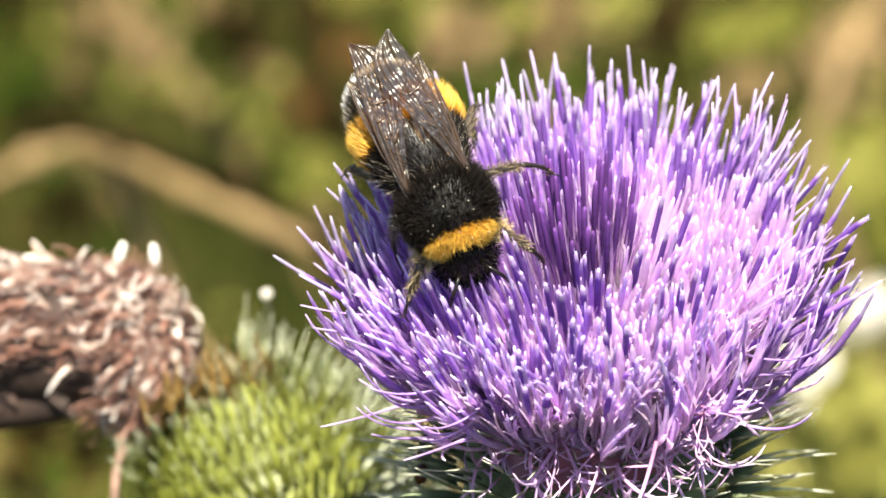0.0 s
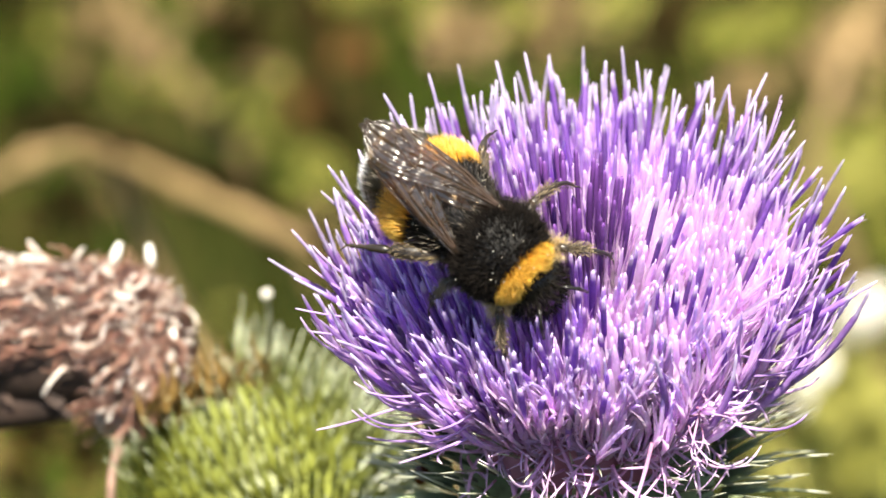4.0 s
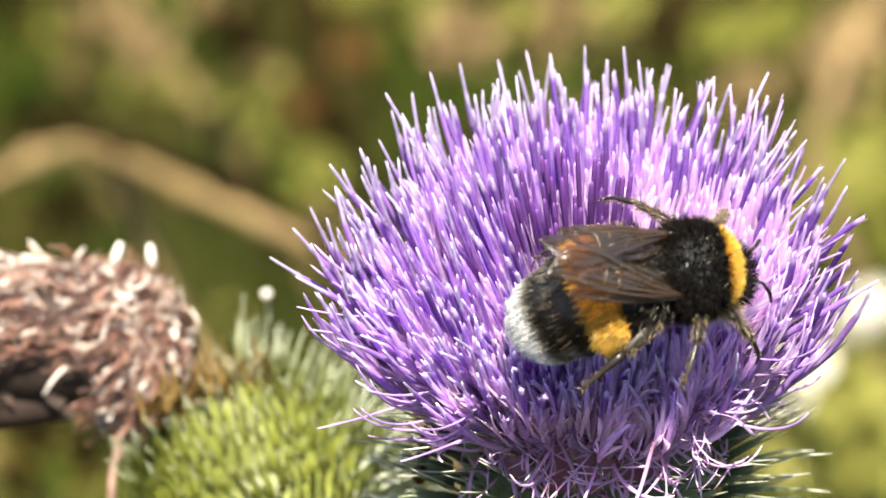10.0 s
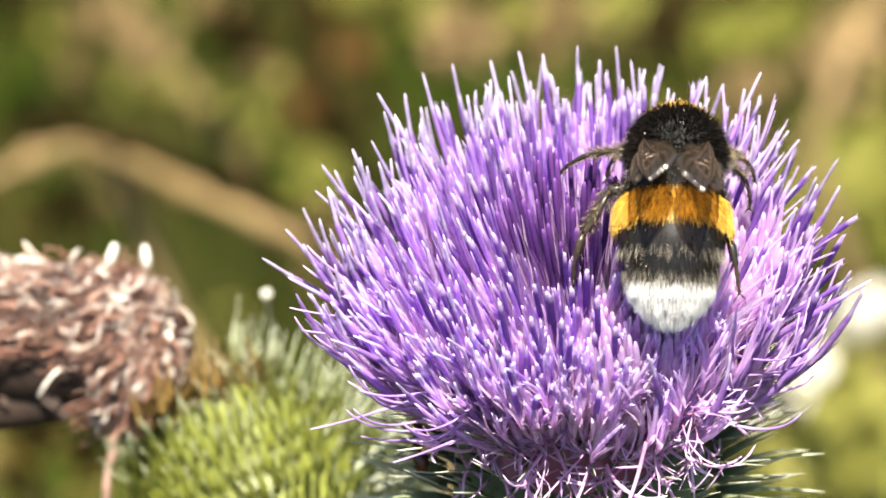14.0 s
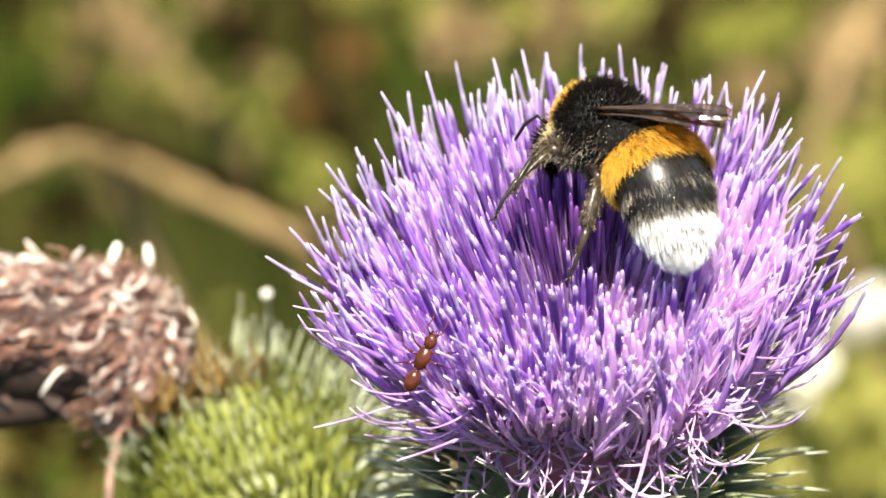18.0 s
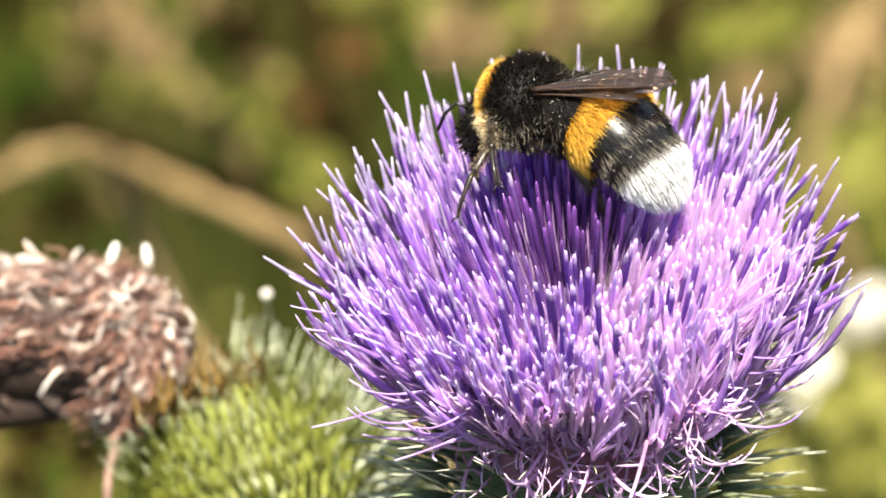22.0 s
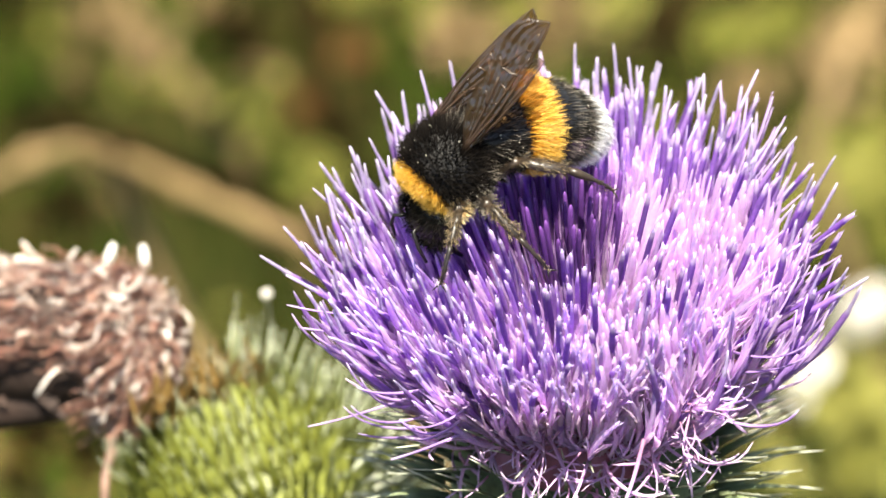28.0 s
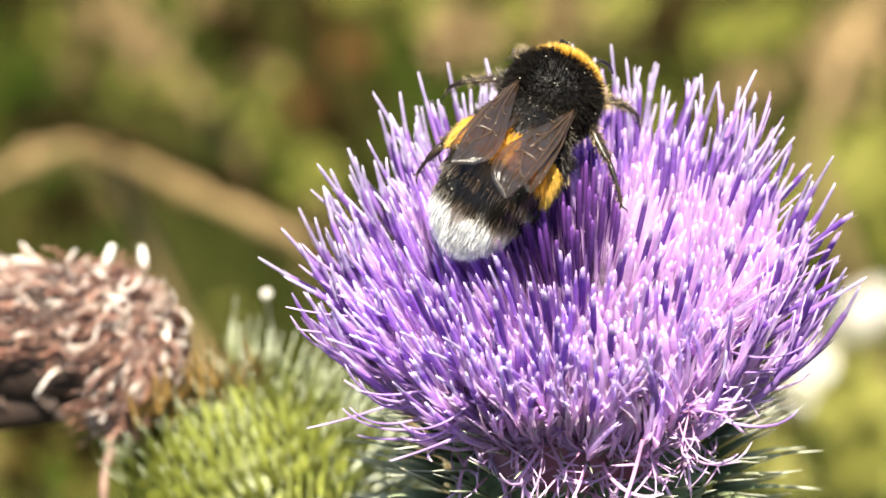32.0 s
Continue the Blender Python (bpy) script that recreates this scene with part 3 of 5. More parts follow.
def build_florets():
    rng = random.Random(7)
    kinds = {"young": M_young, "open": M_open, "spent": M_spent, "closed": M_bud, "tall": M_tall, "fading": M_old, "pale": M_pale, "forked": M_fork}
    shapes = {}
    for kind in kinds:
        for b, bend in enumerate((0.1, -0.8, -2.3, 1.0)):
            for v in range(4):
                shapes[kind, b, v] = floret(kind, bend, rng)
    meshes = {key: mesh_of(key[0] + "_floret", g, kinds[key[0]], MM) for key, g in shapes.items()}
    rest = {kind: Geo() for kind in kinds}
    singles = 0
    total = 1120
    for i in range(total):
        rho = math.sqrt((i + 0.5) / total)
        az = i * 2.399963 + rng.uniform(-0.12, 0.12)
        out = Vector((math.cos(az), math.sin(az), 0))
        base = out * (NECK * rho * rng.uniform(0.9, 1.0)) + Vector((0, 0, -8.5 + 5.5 * max(0, -out.y) * rho ** 2))
        reach = REACH * rho ** 0.9 * rng.uniform(0.9, 1.06) * (1 + 0.1 * max(0, out.y) - 0.22 * max(0, -out.y) - 0.06 * max(0, -out.x) ** 2)
        high = 12.6 - 4.2 * rho ** 2 + rng.uniform(-1.0, 0.8) + (0.4 if rho < 0.25 else 0)
        kind = "young" if rng.random() < (0.14 if rho < 0.4 else 0.13 + 0.12 * out.x if out.y > -0.35 else 0.08 + 0.14 * max(0, out.x)) else "open"
        if kind == "open":
            high -= rng.uniform(0, 3.0)
            if rho > 0.7 and rng.random() < (0.9 if out.y > 0.15 else 0.75 if out.x > 0 and out.y > -0.35 else 0.12):
                kind = "tall"
                high = min(high + 1.2, 10.2)
        if out.y > -0.2 and rho > 0.62:
            high = min(high, 10.8 - 1.2 * rho - 1.2 * max(0, -out.x) ** 2)
        if out.y > 0.05 and rho > 0.75:
            corner = (2 * abs(out.x) * out.y) ** 2
            flat = max(0.0, abs(out.x) - 0.8) * 5
            reach *= 1 + 0.02 * corner - 0.06 * flat
            high += 0.7 * corner - 0.5 * flat - 0.7
        if (out * (REACH * rho) - Vector((0.6, 2.6, 0))).length < 3.9:
            kind = "closed"
            high = 12.6 + rng.uniform(-0.8, 0.8)
        elif (out * (REACH * rho) - Vector((0.6, -1.0, 0))).length < 4.5:
            high -= 1.3
        X, Y = out.x * rho, out.y * rho
        if kind != "closed" and X > 0.1 and -0.6 < Y < 0.3 and rho < 0.84:
            # pale field of fine florets with a few dark young ones standing out of it
            kind = "young" if rng.random() < 0.16 else "pale"
            high += rng.uniform(0.6, 1.4) if kind == "young" else -rng.uniform(0.0, 1.0)
        if rho > 0.86 and out.y < 0.2 and rng.random() < 0.34:
            kind = "spent"
            high = rng.uniform(0.0, 5.5)
            reach *= rng.uniform(0.6, 0.9)
        elif rho > 0.75:
            high += rng.uniform(-2.0, 1.0) - (rng.uniform(0, 4.0) if out.y < -0.2 else 0)
            if out.y < -0.2:
                reach *= rng.uniform(0.7, 0.95)
                high += 1.0
        if kind in ("tall", "open", "spent") and rho > 0.84 and out.x > 0.35 and -0.6 < out.y < 0.75 and rng.random() < 0.5:
            kind = "forked"
        if kind == "open" and X < -0.15 and rho > 0.35 and rng.random() < 0.3:
            kind = "tall"
        if kind == "open" and rng.random() < 0.12:
            kind = "pale"
            high -= rng.uniform(0.2, 1.4)
        if kind in ("open", "pale") and out.y * rho < -0.2 - rng.uniform(0, 0.25):
            kind = "fading"
        if rho > 0.82 and out.y > -0.3 and rng.random() < 0.12:
            continue
        if rho > 0.8 and out.y < -0.35:
            reach *= rng.uniform(0.8, 1.0)
        twist = max(-0.24, min(0.24, rng.gauss(0, 0.13)))
        side = Vector((-math.sin(az), math.cos(az), 0))
        tip = out * reach + side * (twist * reach) + Vector((0, 0, high))
        if out.y < -0.2:
            limit = (6.4 if kind == "spent" else 4.6) + rng.gauss(0, 0.6)
            if -out.y * reach - high > limit:
                reach = max(5.5, (limit + high) / -out.y)
                tip = out * reach + side * (twist * reach) + Vector((0, 0, high))
        if rho > 0.93 and abs(out.x) > 0.5 and rng.random() < 0.4:
            tip += out * rng.uniform(0.0, 1.3) - Vector((0, 0, rng.uniform(0, 1.5)))
        if tip.x < -12.5 and tip.z < 1.2:
            continue
        chord = tip - base
        if kind == "pale" and X > 0.1:
            tip += side * rng.gauss(0, 0.5)
            chord = tip - base
        b = 0 if rho < 0.4 else 1 if rho < 0.7 else 3 if rng.random() < 0.25 else 1 if out.y < -0.05 and out.x < 0.3 else 2
        k = chord.length / 16.0
        thick = rng.uniform(0.85, 1.15)
        messy = 1.3 if rho > 0.8 and out.y < -0.35 else 0.3
        turn = frame_to(chord, out) @ Matrix.Rotation(rng.gauss(0, messy), 4, "Z")
        key = (kind, b, rng.randrange(4))
        m = Matrix.Translation(base) @ turn @ Matrix.Diagonal((thick, thick, k, 1))
        if singles < 300 and out.y < 0.1 and rho > 0.5:
            singles += 1
            mm = m.copy()
            mm.translation = m.translation * MM
            part(kind + "_floret", meshes[key], None, thistle, place=mm)
        else:
            rest[kind].add(shapes[key], m)
    for i in range(1050):
        rho = math.sqrt(rng.uniform(0.04, 0.85))
        az = rng.uniform(-1.5, 1.9) if i % 3 else rng.uniform(1.9, 4.6)
        out = Vector((math.cos(az), math.sin(az), 0))
        if rho > (0.62 if out.y < -0.3 else 0.8):
            continue
        reach = REACH * rho ** 0.9 * (0.93 + 0.1 * max(0, out.y) - 0.2 * max(0, -out.y))
        base = out * (NECK * rho) + Vector((0, 0, -8.0))
        tip = out * reach + Vector((rng.gauss(0, 0.5), rng.gauss(0, 0.5), 9.6 - 4.6 * rho ** 2 + rng.uniform(-1.6, 0.6)))
        field = out.x * rho > 0.08 and -0.6 < out.y * rho < 0.4
        if field:
            tip.z += 1.0
        chord = tip - base
        kind = "pale" if out.x * rho > 0.08 or i % 3 == 0 and rng.random() < 0.5 else "open"
        m = Matrix.Translation(base) @ frame_to(chord, out) @ Matrix.Diagonal((2.1 if field else 1.7, 2.1 if field else 1.7, chord.length / 16.0, 1))
        rest[kind].add(shapes[kind, 0 if rho < 0.4 else 1, rng.randrange(4)], m)
    for kind, g in rest.items():
        ob = part(kind + "_floret_mass", g, kinds[kind], thistle)
        tagged(ob, kind="stuff")


build_florets()


def curled_strands():
    """Limp, curled and forked old florets, tangled over the front of the bracts."""
    rng = random.Random(17)
    shapes = []
    for v in range(14):
        g = Geo()
        p, d = Vector((0, 0, 0)), Vector((0, 0, 1))
        turn = Vector((rng.gauss(0, 1), rng.gauss(0, 1), rng.gauss(0, 1))).normalized() * rng.uniform(0.1, 0.7)
        pts = [p]
        for k in range(7):
            d = (d + turn.cross(d) * 0.5).normalized()
            p = p + d * rng.uniform(0.55, 0.85)
            pts.append(p)
        w = rng.uniform(0.07, 0.13)
        g.tube(pts, [w, w, w * 1.1, w, w, w * 0.9, w, w * 0.4], 5, flat=0.6)
        for k in range(rng.randrange(1, 4)):
            q = pts[rng.randrange(2, 5)]
            e = Vector((rng.gauss(0, 1), rng.gauss(0, 1), rng.uniform(0.2, 1.5))).normalized()
            bend = Vector((rng.gauss(0, 0.5), rng.gauss(0, 0.5), 0))
            g.tube([q, q + e * 0.6, q + e * 1.2 + bend * 0.4, q + e * 1.6 + bend], [0.07, 0.08, 0.06, 0.03], 4, [0.4, 0.6, 0.8, 1.0], flat=0.6)
        shapes.append(mesh_of("curled_floret", g, M_spent, MM))
    for i in range(112):
        az = rng.gauss(-math.pi / 2, 0.7) if i < 64 else rng.uniform(-1.2, -0.15)
        out = Vector((math.cos(az), math.sin(az), 0))
        down = rng.random()
        p = out * (rng.uniform(7.5, 10.5) - 1.2 * down) + Vector((0, 0, 0.5 - 7.0 * down ** 1.3))
        if i >= 64:
            p = out * rng.uniform(8.5, 12.0) + Vector((0, 0, rng.uniform(-2.5, 3.0)))
        d = out * rng.uniform(0.2, 0.7) + Vector((rng.gauss(0, 0.45), rng.gauss(0, 0.25), rng.uniform(-1.3, 0.2)))
        m = Matrix.Translation(p * MM) @ frame_to(d, out) @ Matrix.Rotation(rng.uniform(0, 6.28), 4, "Z") @ Matrix.Scale(rng.uniform(0.7, 1.25), 4)
        part("curled_floret", rng.choice(shapes), None, thistle, place=m)


curled_strands()


def rim_strands():
    """Long thin florets that arch out from the rim and turn up at their pale ends."""
    rng = random.Random(23)
    for i in range(28):
        az = rng.choice((rng.uniform(2.75, 3.95), rng.uniform(2.75, 3.95), rng.uniform(-0.75, 0.25)))
        out = Vector((math.cos(az), math.sin(az), 0))
        lower = max(0.0, -out.y)
        p = out * rng.uniform(9.0, 12.0) + Vector((0, 0, rng.uniform(-1.0, 4.0) - 1.5 * lower))
        d = (out + Vector((rng.gauss(0, 0.12), rng.gauss(0, 0.12), rng.uniform(-0.15, 0.35)))).normalized()
        curl = rng.uniform(0.02, 0.2) if rng.random() < 0.75 else rng.uniform(0.2, 0.34)
        step = rng.uniform(0.85, 1.15) * (1 - 0.3 * lower)
        pts = [p]
        for k in range(9):
            d = (d + Vector((0, 0, curl * (0.3 + 0.13 * k)))).normalized()
            p = p + d * step
            pts.append(p)
        w = rng.uniform(0.07, 0.10)
        part("curved_floret", Geo().tube(pts, [w, w, w * 1.25, w * 1.3, w * 1.1, w, w * 0.9, w * 0.85, w * 0.95, w * 0.4], 5), M_style, thistle)


rim_strands()
core = Geo().surface(lambda u, w: ((NECK + 1.5) * math.cos(w) * math.cos(u * 1.5), (NECK + 1.5) * math.sin(w) * math.cos(u * 1.5), -9 + 10.5 * math.sin(u * 1.5)), 8, 24)
part("receptacle", core, M_core, thistle, "pale lilac downy base of the florets")


def bract_mesh(name, mat, length, width, spine, curl, thick=1.0):
    g = Geo()
    pts = [(curl * q * q * length, 0, length * q) for q in (0, 0.25, 0.5, 0.75, 1.0)]
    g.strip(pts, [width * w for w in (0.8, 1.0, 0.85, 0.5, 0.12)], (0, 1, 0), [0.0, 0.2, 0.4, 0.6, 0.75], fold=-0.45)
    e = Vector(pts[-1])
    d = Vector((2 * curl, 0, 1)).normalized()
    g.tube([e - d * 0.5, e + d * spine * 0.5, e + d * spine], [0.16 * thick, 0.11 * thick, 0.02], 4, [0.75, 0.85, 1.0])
    return g


def involucre(parent, mats, profile, rows, seed, tilt, size=1.0, widths=(0.75, 1.0), spines=(3.0, 5.5), grow=0.0, thick=1.0, bare=2.0):
    """Bracts in staggered rings on an urn; profile(u) gives radius and height, u from the rim down."""
    rng = random.Random(seed)
    shapes = [bract_mesh("bract", mats[i % len(mats)], rng.uniform(5.0, 7.5), rng.uniform(*widths), rng.uniform(*spines), c, thick) for i, c in enumerate((0.02, 0.12, 0.25, 0.35, 0.08, 0.18))]
    meshes = [mesh_of("bract", g, mats[i % len(mats)], MM) for i, g in enumerate(shapes)]
    rest, singles = Geo(), 0
    for i in range(rows):
        u = i / (rows - 1)
        rad, h = profile(u)
        count = max(8, int(2 * math.pi * rad / (2.1 * size)))
        for k in range(count):
            az = 2 * math.pi * (k + 0.5 * (i % 2) + rng.uniform(-0.15, 0.15)) / count
            out = Vector((math.cos(az), math.sin(az), 0))
            if out.x < -bare and u > 0.3:
                continue
            t = tilt(u) + rng.uniform(-0.12, 0.12)
            d = out * math.sin(t) + Vector((0, 0, math.cos(t)))
            p = out * rad + Vector((0, 0, h + rng.uniform(-0.3, 0.3)))
            m = frame_to(d, out) @ Matrix.Scale(size * (1 + grow * max(0, u - 0.35)) * rng.uniform(0.8, 1.15), 4)
            pick = rng.randrange(len(shapes))
            if out.y < 0.1 and singles < 300:
                singles += 1
                part("bract", meshes[pick], None, parent, place=Matrix.Translation(p * MM) @ m)
            else:
                rest.add(shapes[pick], Matrix.Translation(p) @ m)
    tagged(part("bract_mass", rest, mats[0], parent), kind="stuff")


def urn(u):
    w = u * 2.6
    return 6.9 + 2.6 * math.sin(min(w, 2.2)) - 6.0 * max(0, u - 0.75), -4.5 - 15 * u


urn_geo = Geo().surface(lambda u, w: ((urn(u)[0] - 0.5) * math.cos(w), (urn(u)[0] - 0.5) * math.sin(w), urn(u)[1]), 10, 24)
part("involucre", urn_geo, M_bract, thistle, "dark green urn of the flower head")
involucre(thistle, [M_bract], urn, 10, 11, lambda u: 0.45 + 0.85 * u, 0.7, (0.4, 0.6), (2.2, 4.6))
stem = Geo().tube([(0, 0, -20), (1, 3, -60), (2, 12, -200), (0, 40, -500), (0, 130, -795)], [3.0, 2.4, 2.8, 3.5, 5], 10)
part("stem", stem, M_stem, thistle, "ribbed green stem")

# ---- the withered thistle head ----
withered = new("withered_thistle")
tagged(withered, "faded brown thistle head slumped over a spiny green base", "flower")


def bulb(u):
    w = 0.35 + 2.2 * u
    return 9.9 * math.sin(w), 10.0 * math.cos(w)


head_base = new("seed_base")
head_base.parent = withered
head_base.matrix_basis = Matrix.Translation((3.4 * MM, 0, -7.0 * MM)) @ pose(0, 0, 0, 14, -20, 0)
bulb_geo = Geo().surface(lambda u, w: ((bulb(u)[0] - 0.4) * math.cos(w), (bulb(u)[0] - 0.4) * math.sin(w), bulb(u)[1]), 10, 24)


def build_withered():
    rng = random.Random(21)
    base_m = head_base.matrix_basis.copy()
    bpy.data.objects.remove(head_base)
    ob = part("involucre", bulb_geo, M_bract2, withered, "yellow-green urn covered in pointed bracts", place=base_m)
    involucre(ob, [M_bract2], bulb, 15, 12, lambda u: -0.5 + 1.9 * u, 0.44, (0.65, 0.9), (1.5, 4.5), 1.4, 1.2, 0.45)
    # slumped tuft of dead florets
    a, b = Vector((-3.4, 0, 6.4)), Vector((-33, 1.5, 7.6))
    axis = (b - a).normalized()
    core_geo = Geo()
    core_geo.tube([a - axis * 0.3, a + axis * 2, a + axis * 5, a + axis * 18, b], [2.6, 4.2, 5.0, 5.3, 5.1], 16)
    for i in range(48):
        x = rng.uniform(0.5, 13.0)
        p = Vector((x, rng.uniform(-3, 3), 2.2 - 0.045 * x * x + rng.uniform(-1.2, 0.4)))
        d = Vector((0.05 + 0.05 * x + rng.gauss(0, 0.16), rng.gauss(0, 0.2), 1)).normalized()
        L = rng.uniform(3.5, 8.0)
        w = rng.uniform(0.05, 0.09)
        part("spine", Geo().tube([p, p + d * L * 0.5, p + d * L + Vector((rng.gauss(0, 0.3), 0, 0))], [w * 1.6, w, 0.03], 4, [0.35, 0.7, 1.0]), M_bract2, withered)
    for i in range(200):
        th = rng.uniform(-0.75, 0.95)
        if th > 0.3 and rng.random() < 0.6:
            continue
        q = rng.uniform(5.0, 9.5)
        p = Vector((3.4 + q * math.cos(th), rng.uniform(-6, 4), -7 + q * math.sin(th)))
        d = Vector((math.cos(th), rng.uniform(-0.5, 0.1), math.sin(th) + rng.uniform(-0.1, 0.35))).normalized()
        L = rng.uniform(3.0, 6.2)
        w = rng.uniform(0.14, 0.26) * (0.45 if th > 0.55 else 1.0)
        part("spine", Geo().tube([p, p + d * L * 0.35, p + d * L * 0.7 + Vector((0, 0, 0.15)), p + d * L + Vector((0, 0, 0.5))], [w, w, w * 0.6, 0.03], 4, [0.6, 0.75, 0.88, 1.0]), M_bract2 if th > 0.55 else M_bract, withered)
    # added dark body where the tuft's underside only falls into shade
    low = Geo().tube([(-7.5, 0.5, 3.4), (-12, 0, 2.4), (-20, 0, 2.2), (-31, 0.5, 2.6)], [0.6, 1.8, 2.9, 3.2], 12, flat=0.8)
    part("matted_underside", low, M_core_shade, withered, "dark brown body painted as the shade under the tuft")
    part("withered_core", core_geo, M_core_shade, withered, "dark brown matted heart of the tuft")
    kinds = []
    for v in range(8):
        g = Geo()
        L = rng.uniform(2.8, 5.4)
        c = rng.uniform(-1.2, 1.2)
        w = rng.uniform(0.11, 0.2)
        pts = [(c * q * q, 0.7 * math.sin(q * rng.uniform(2, 5)), L * q) for q in (0, 0.2, 0.4, 0.6, 0.8, 1.0)]
        g.tube(pts, [w * k for k in (0.6, 0.9, 1.0, 0.9, 0.9, 0.4)], 5, flat=0.5)
        kinds.append(g)
    meshes = [mesh_of("withered_floret", g, M_dry, MM) for g in kinds]
    rest, pale = Geo(), Geo()
    for i in range(4300):
        s = rng.uniform(-0.5, 27) if i % 3 else rng.uniform(-1.5, 5)
        w = rng.uniform(0, 6.28)
        rad = (5.3 if s > 4 else 5.3 * math.sqrt(max(0.0, 1 - ((4 - s) / 5.6) ** 2))) * rng.uniform(0.9, 1.12)
        perp = Vector((0, math.cos(w), math.sin(w)))
        # no florets underneath, so the dark core stands in for shade
        if perp.z < -0.4 and s > 5:
            continue
        p = a + axis * s + perp * rad
        lift = rng.uniform(-0.05, 0.2) + max(0, 3 - s) * 0.12
        d = (-axis if 3.5 < s < 9 and rng.random() < 0.5 else axis) * (1 - 0.5 * min(1, max(0, 4 - s) / 5)) + perp * lift + Vector((0, rng.gauss(0, 0.22), rng.gauss(0, 0.22))) + Vector((0.3, 0, -0.55)) * max(0.0, 1 - s / 7)
        k = rng.randrange(8)
        size = rng.uniform(0.6, 1.1) * (0.75 if s < 5 else 1.0)
        m = Matrix.Translation(p) @ frame_to(d, perp) @ Matrix.Rotation(rng.uniform(-1, 1), 4, "Z") @ Matrix.Scale(size, 4)
        if i % 13 == 0:
            mm = m.copy()
            mm.translation = m.translation * MM
            part("withered_floret", meshes[k], None, withered, place=mm)
        else:
            # share of pale florets grows upward, painting the sunlit top
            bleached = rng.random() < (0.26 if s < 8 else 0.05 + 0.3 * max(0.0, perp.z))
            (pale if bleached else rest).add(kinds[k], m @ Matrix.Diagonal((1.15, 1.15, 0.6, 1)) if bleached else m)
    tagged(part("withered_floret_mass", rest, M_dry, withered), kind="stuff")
    tagged(part("bleached_floret_mass", pale, M_bleach_lit, withered), kind="stuff")
    for i in range(110):
        w = rng.uniform(-0.3, 2.6)
        x = rng.uniform(-5.5, 3.4)
        p = Vector((x, -4.5 + 3.5 * math.cos(w) * 0.6, 2.2 + 0.28 * x + rng.uniform(-1.0, 1.2)))
        d = Vector((rng.uniform(-0.2, 0.7), -0.3 * rng.random(), rng.uniform(0.5, 1.0))).normalized()
        L = rng.uniform(1.8, 4.2)
        part("dry_bract", Geo().strip([p, p + d * L * 0.5, p + d * L], [0.35, 0.3, 0.04], (0.4, 0.9, 0), fold=0.4), M_husk, withered)
    for x0, z0, dx in ((-8.2, 12.3, 0.6), (-5.2, 12.2, -0.2)):
        g = Geo().tube([(x0, -0.5, z0), (x0 + dx * 0.5, -0.6, z0 + 1.0), (x0 + dx, -0.6, z0 + 1.9)], [0.3, 0.4, 0.22], 7)
        part("white_tip", g, M_white, withered, "bleached upright floret tip")
    stalk = Geo().tube([(-7.4, -1, 0.5), (-7.6, -1, -1.0), (-8.2, -1, -3.5), (-8.3, -1, -7)], [0.28, 0.38, 0.3, 0.36], 7)
    part("dead_bract", stalk, M_pink, withered, "pinkish dry hanging bract")
    # added dark strips in place of the tuft's shaded lower part
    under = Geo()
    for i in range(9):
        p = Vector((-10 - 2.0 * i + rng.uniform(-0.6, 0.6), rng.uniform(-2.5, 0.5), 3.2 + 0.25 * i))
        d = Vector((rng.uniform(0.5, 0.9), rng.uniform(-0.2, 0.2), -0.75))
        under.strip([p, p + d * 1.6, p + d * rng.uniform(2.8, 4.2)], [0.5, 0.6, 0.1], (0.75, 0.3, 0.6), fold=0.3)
    part("dead_leaves", under, M_core_shade, withered, "dark brown strips standing for shade under the tuft")
    st = Geo().tube([(0.5, 0, -11), (2, 3, -60), (5, 150, -300), (5, 400, -800)], [2.6, 2.2, 2.6, 4], 10)
    part("stem", st, M_stem, withered)


build_withered()

# ---- the bumblebee ----
bee = new("bumblebee")
tagged(bee, "furry bumblebee, black with golden bands and white tail", "bee")


WAIST = Vector((1.2, 0, 0.5))


def thorax_fn(u, w):
    th = math.pi * (0.02 + 0.96 * u)
    return Vector((3.4 + 2.9 * math.cos(th), 2.95 * math.sin(th) * math.cos(w), 0.3 + 2.8 * math.sin(th) * math.sin(w)))


def abdomen_fn(u, w):
    bow, run = 1.15, 10.6
    a = bow * u
    x, z = WAIST.x - run / bow * math.sin(a), WAIST.z - run / bow * (1 - math.cos(a))
    rad = 3.5 * math.sin(math.pi * min(0.999, 0.14 + 0.84 * u)) ** 0.45
    high = 0.82 * math.sin(w)
    return Vector((x - math.sin(a) * rad * high, rad * math.cos(w), z + math.cos(a) * rad * high))


def head_fn(u, w):
    th = math.pi * (0.02 + 0.96 * u)
    return Vector((6.5 + 1.45 * math.cos(th) - 0.5 * math.sin(th) * math.sin(w), 2.1 * math.sin(th) * math.cos(w), -1.9 + 2.2 * math.sin(th) * math.sin(w)))


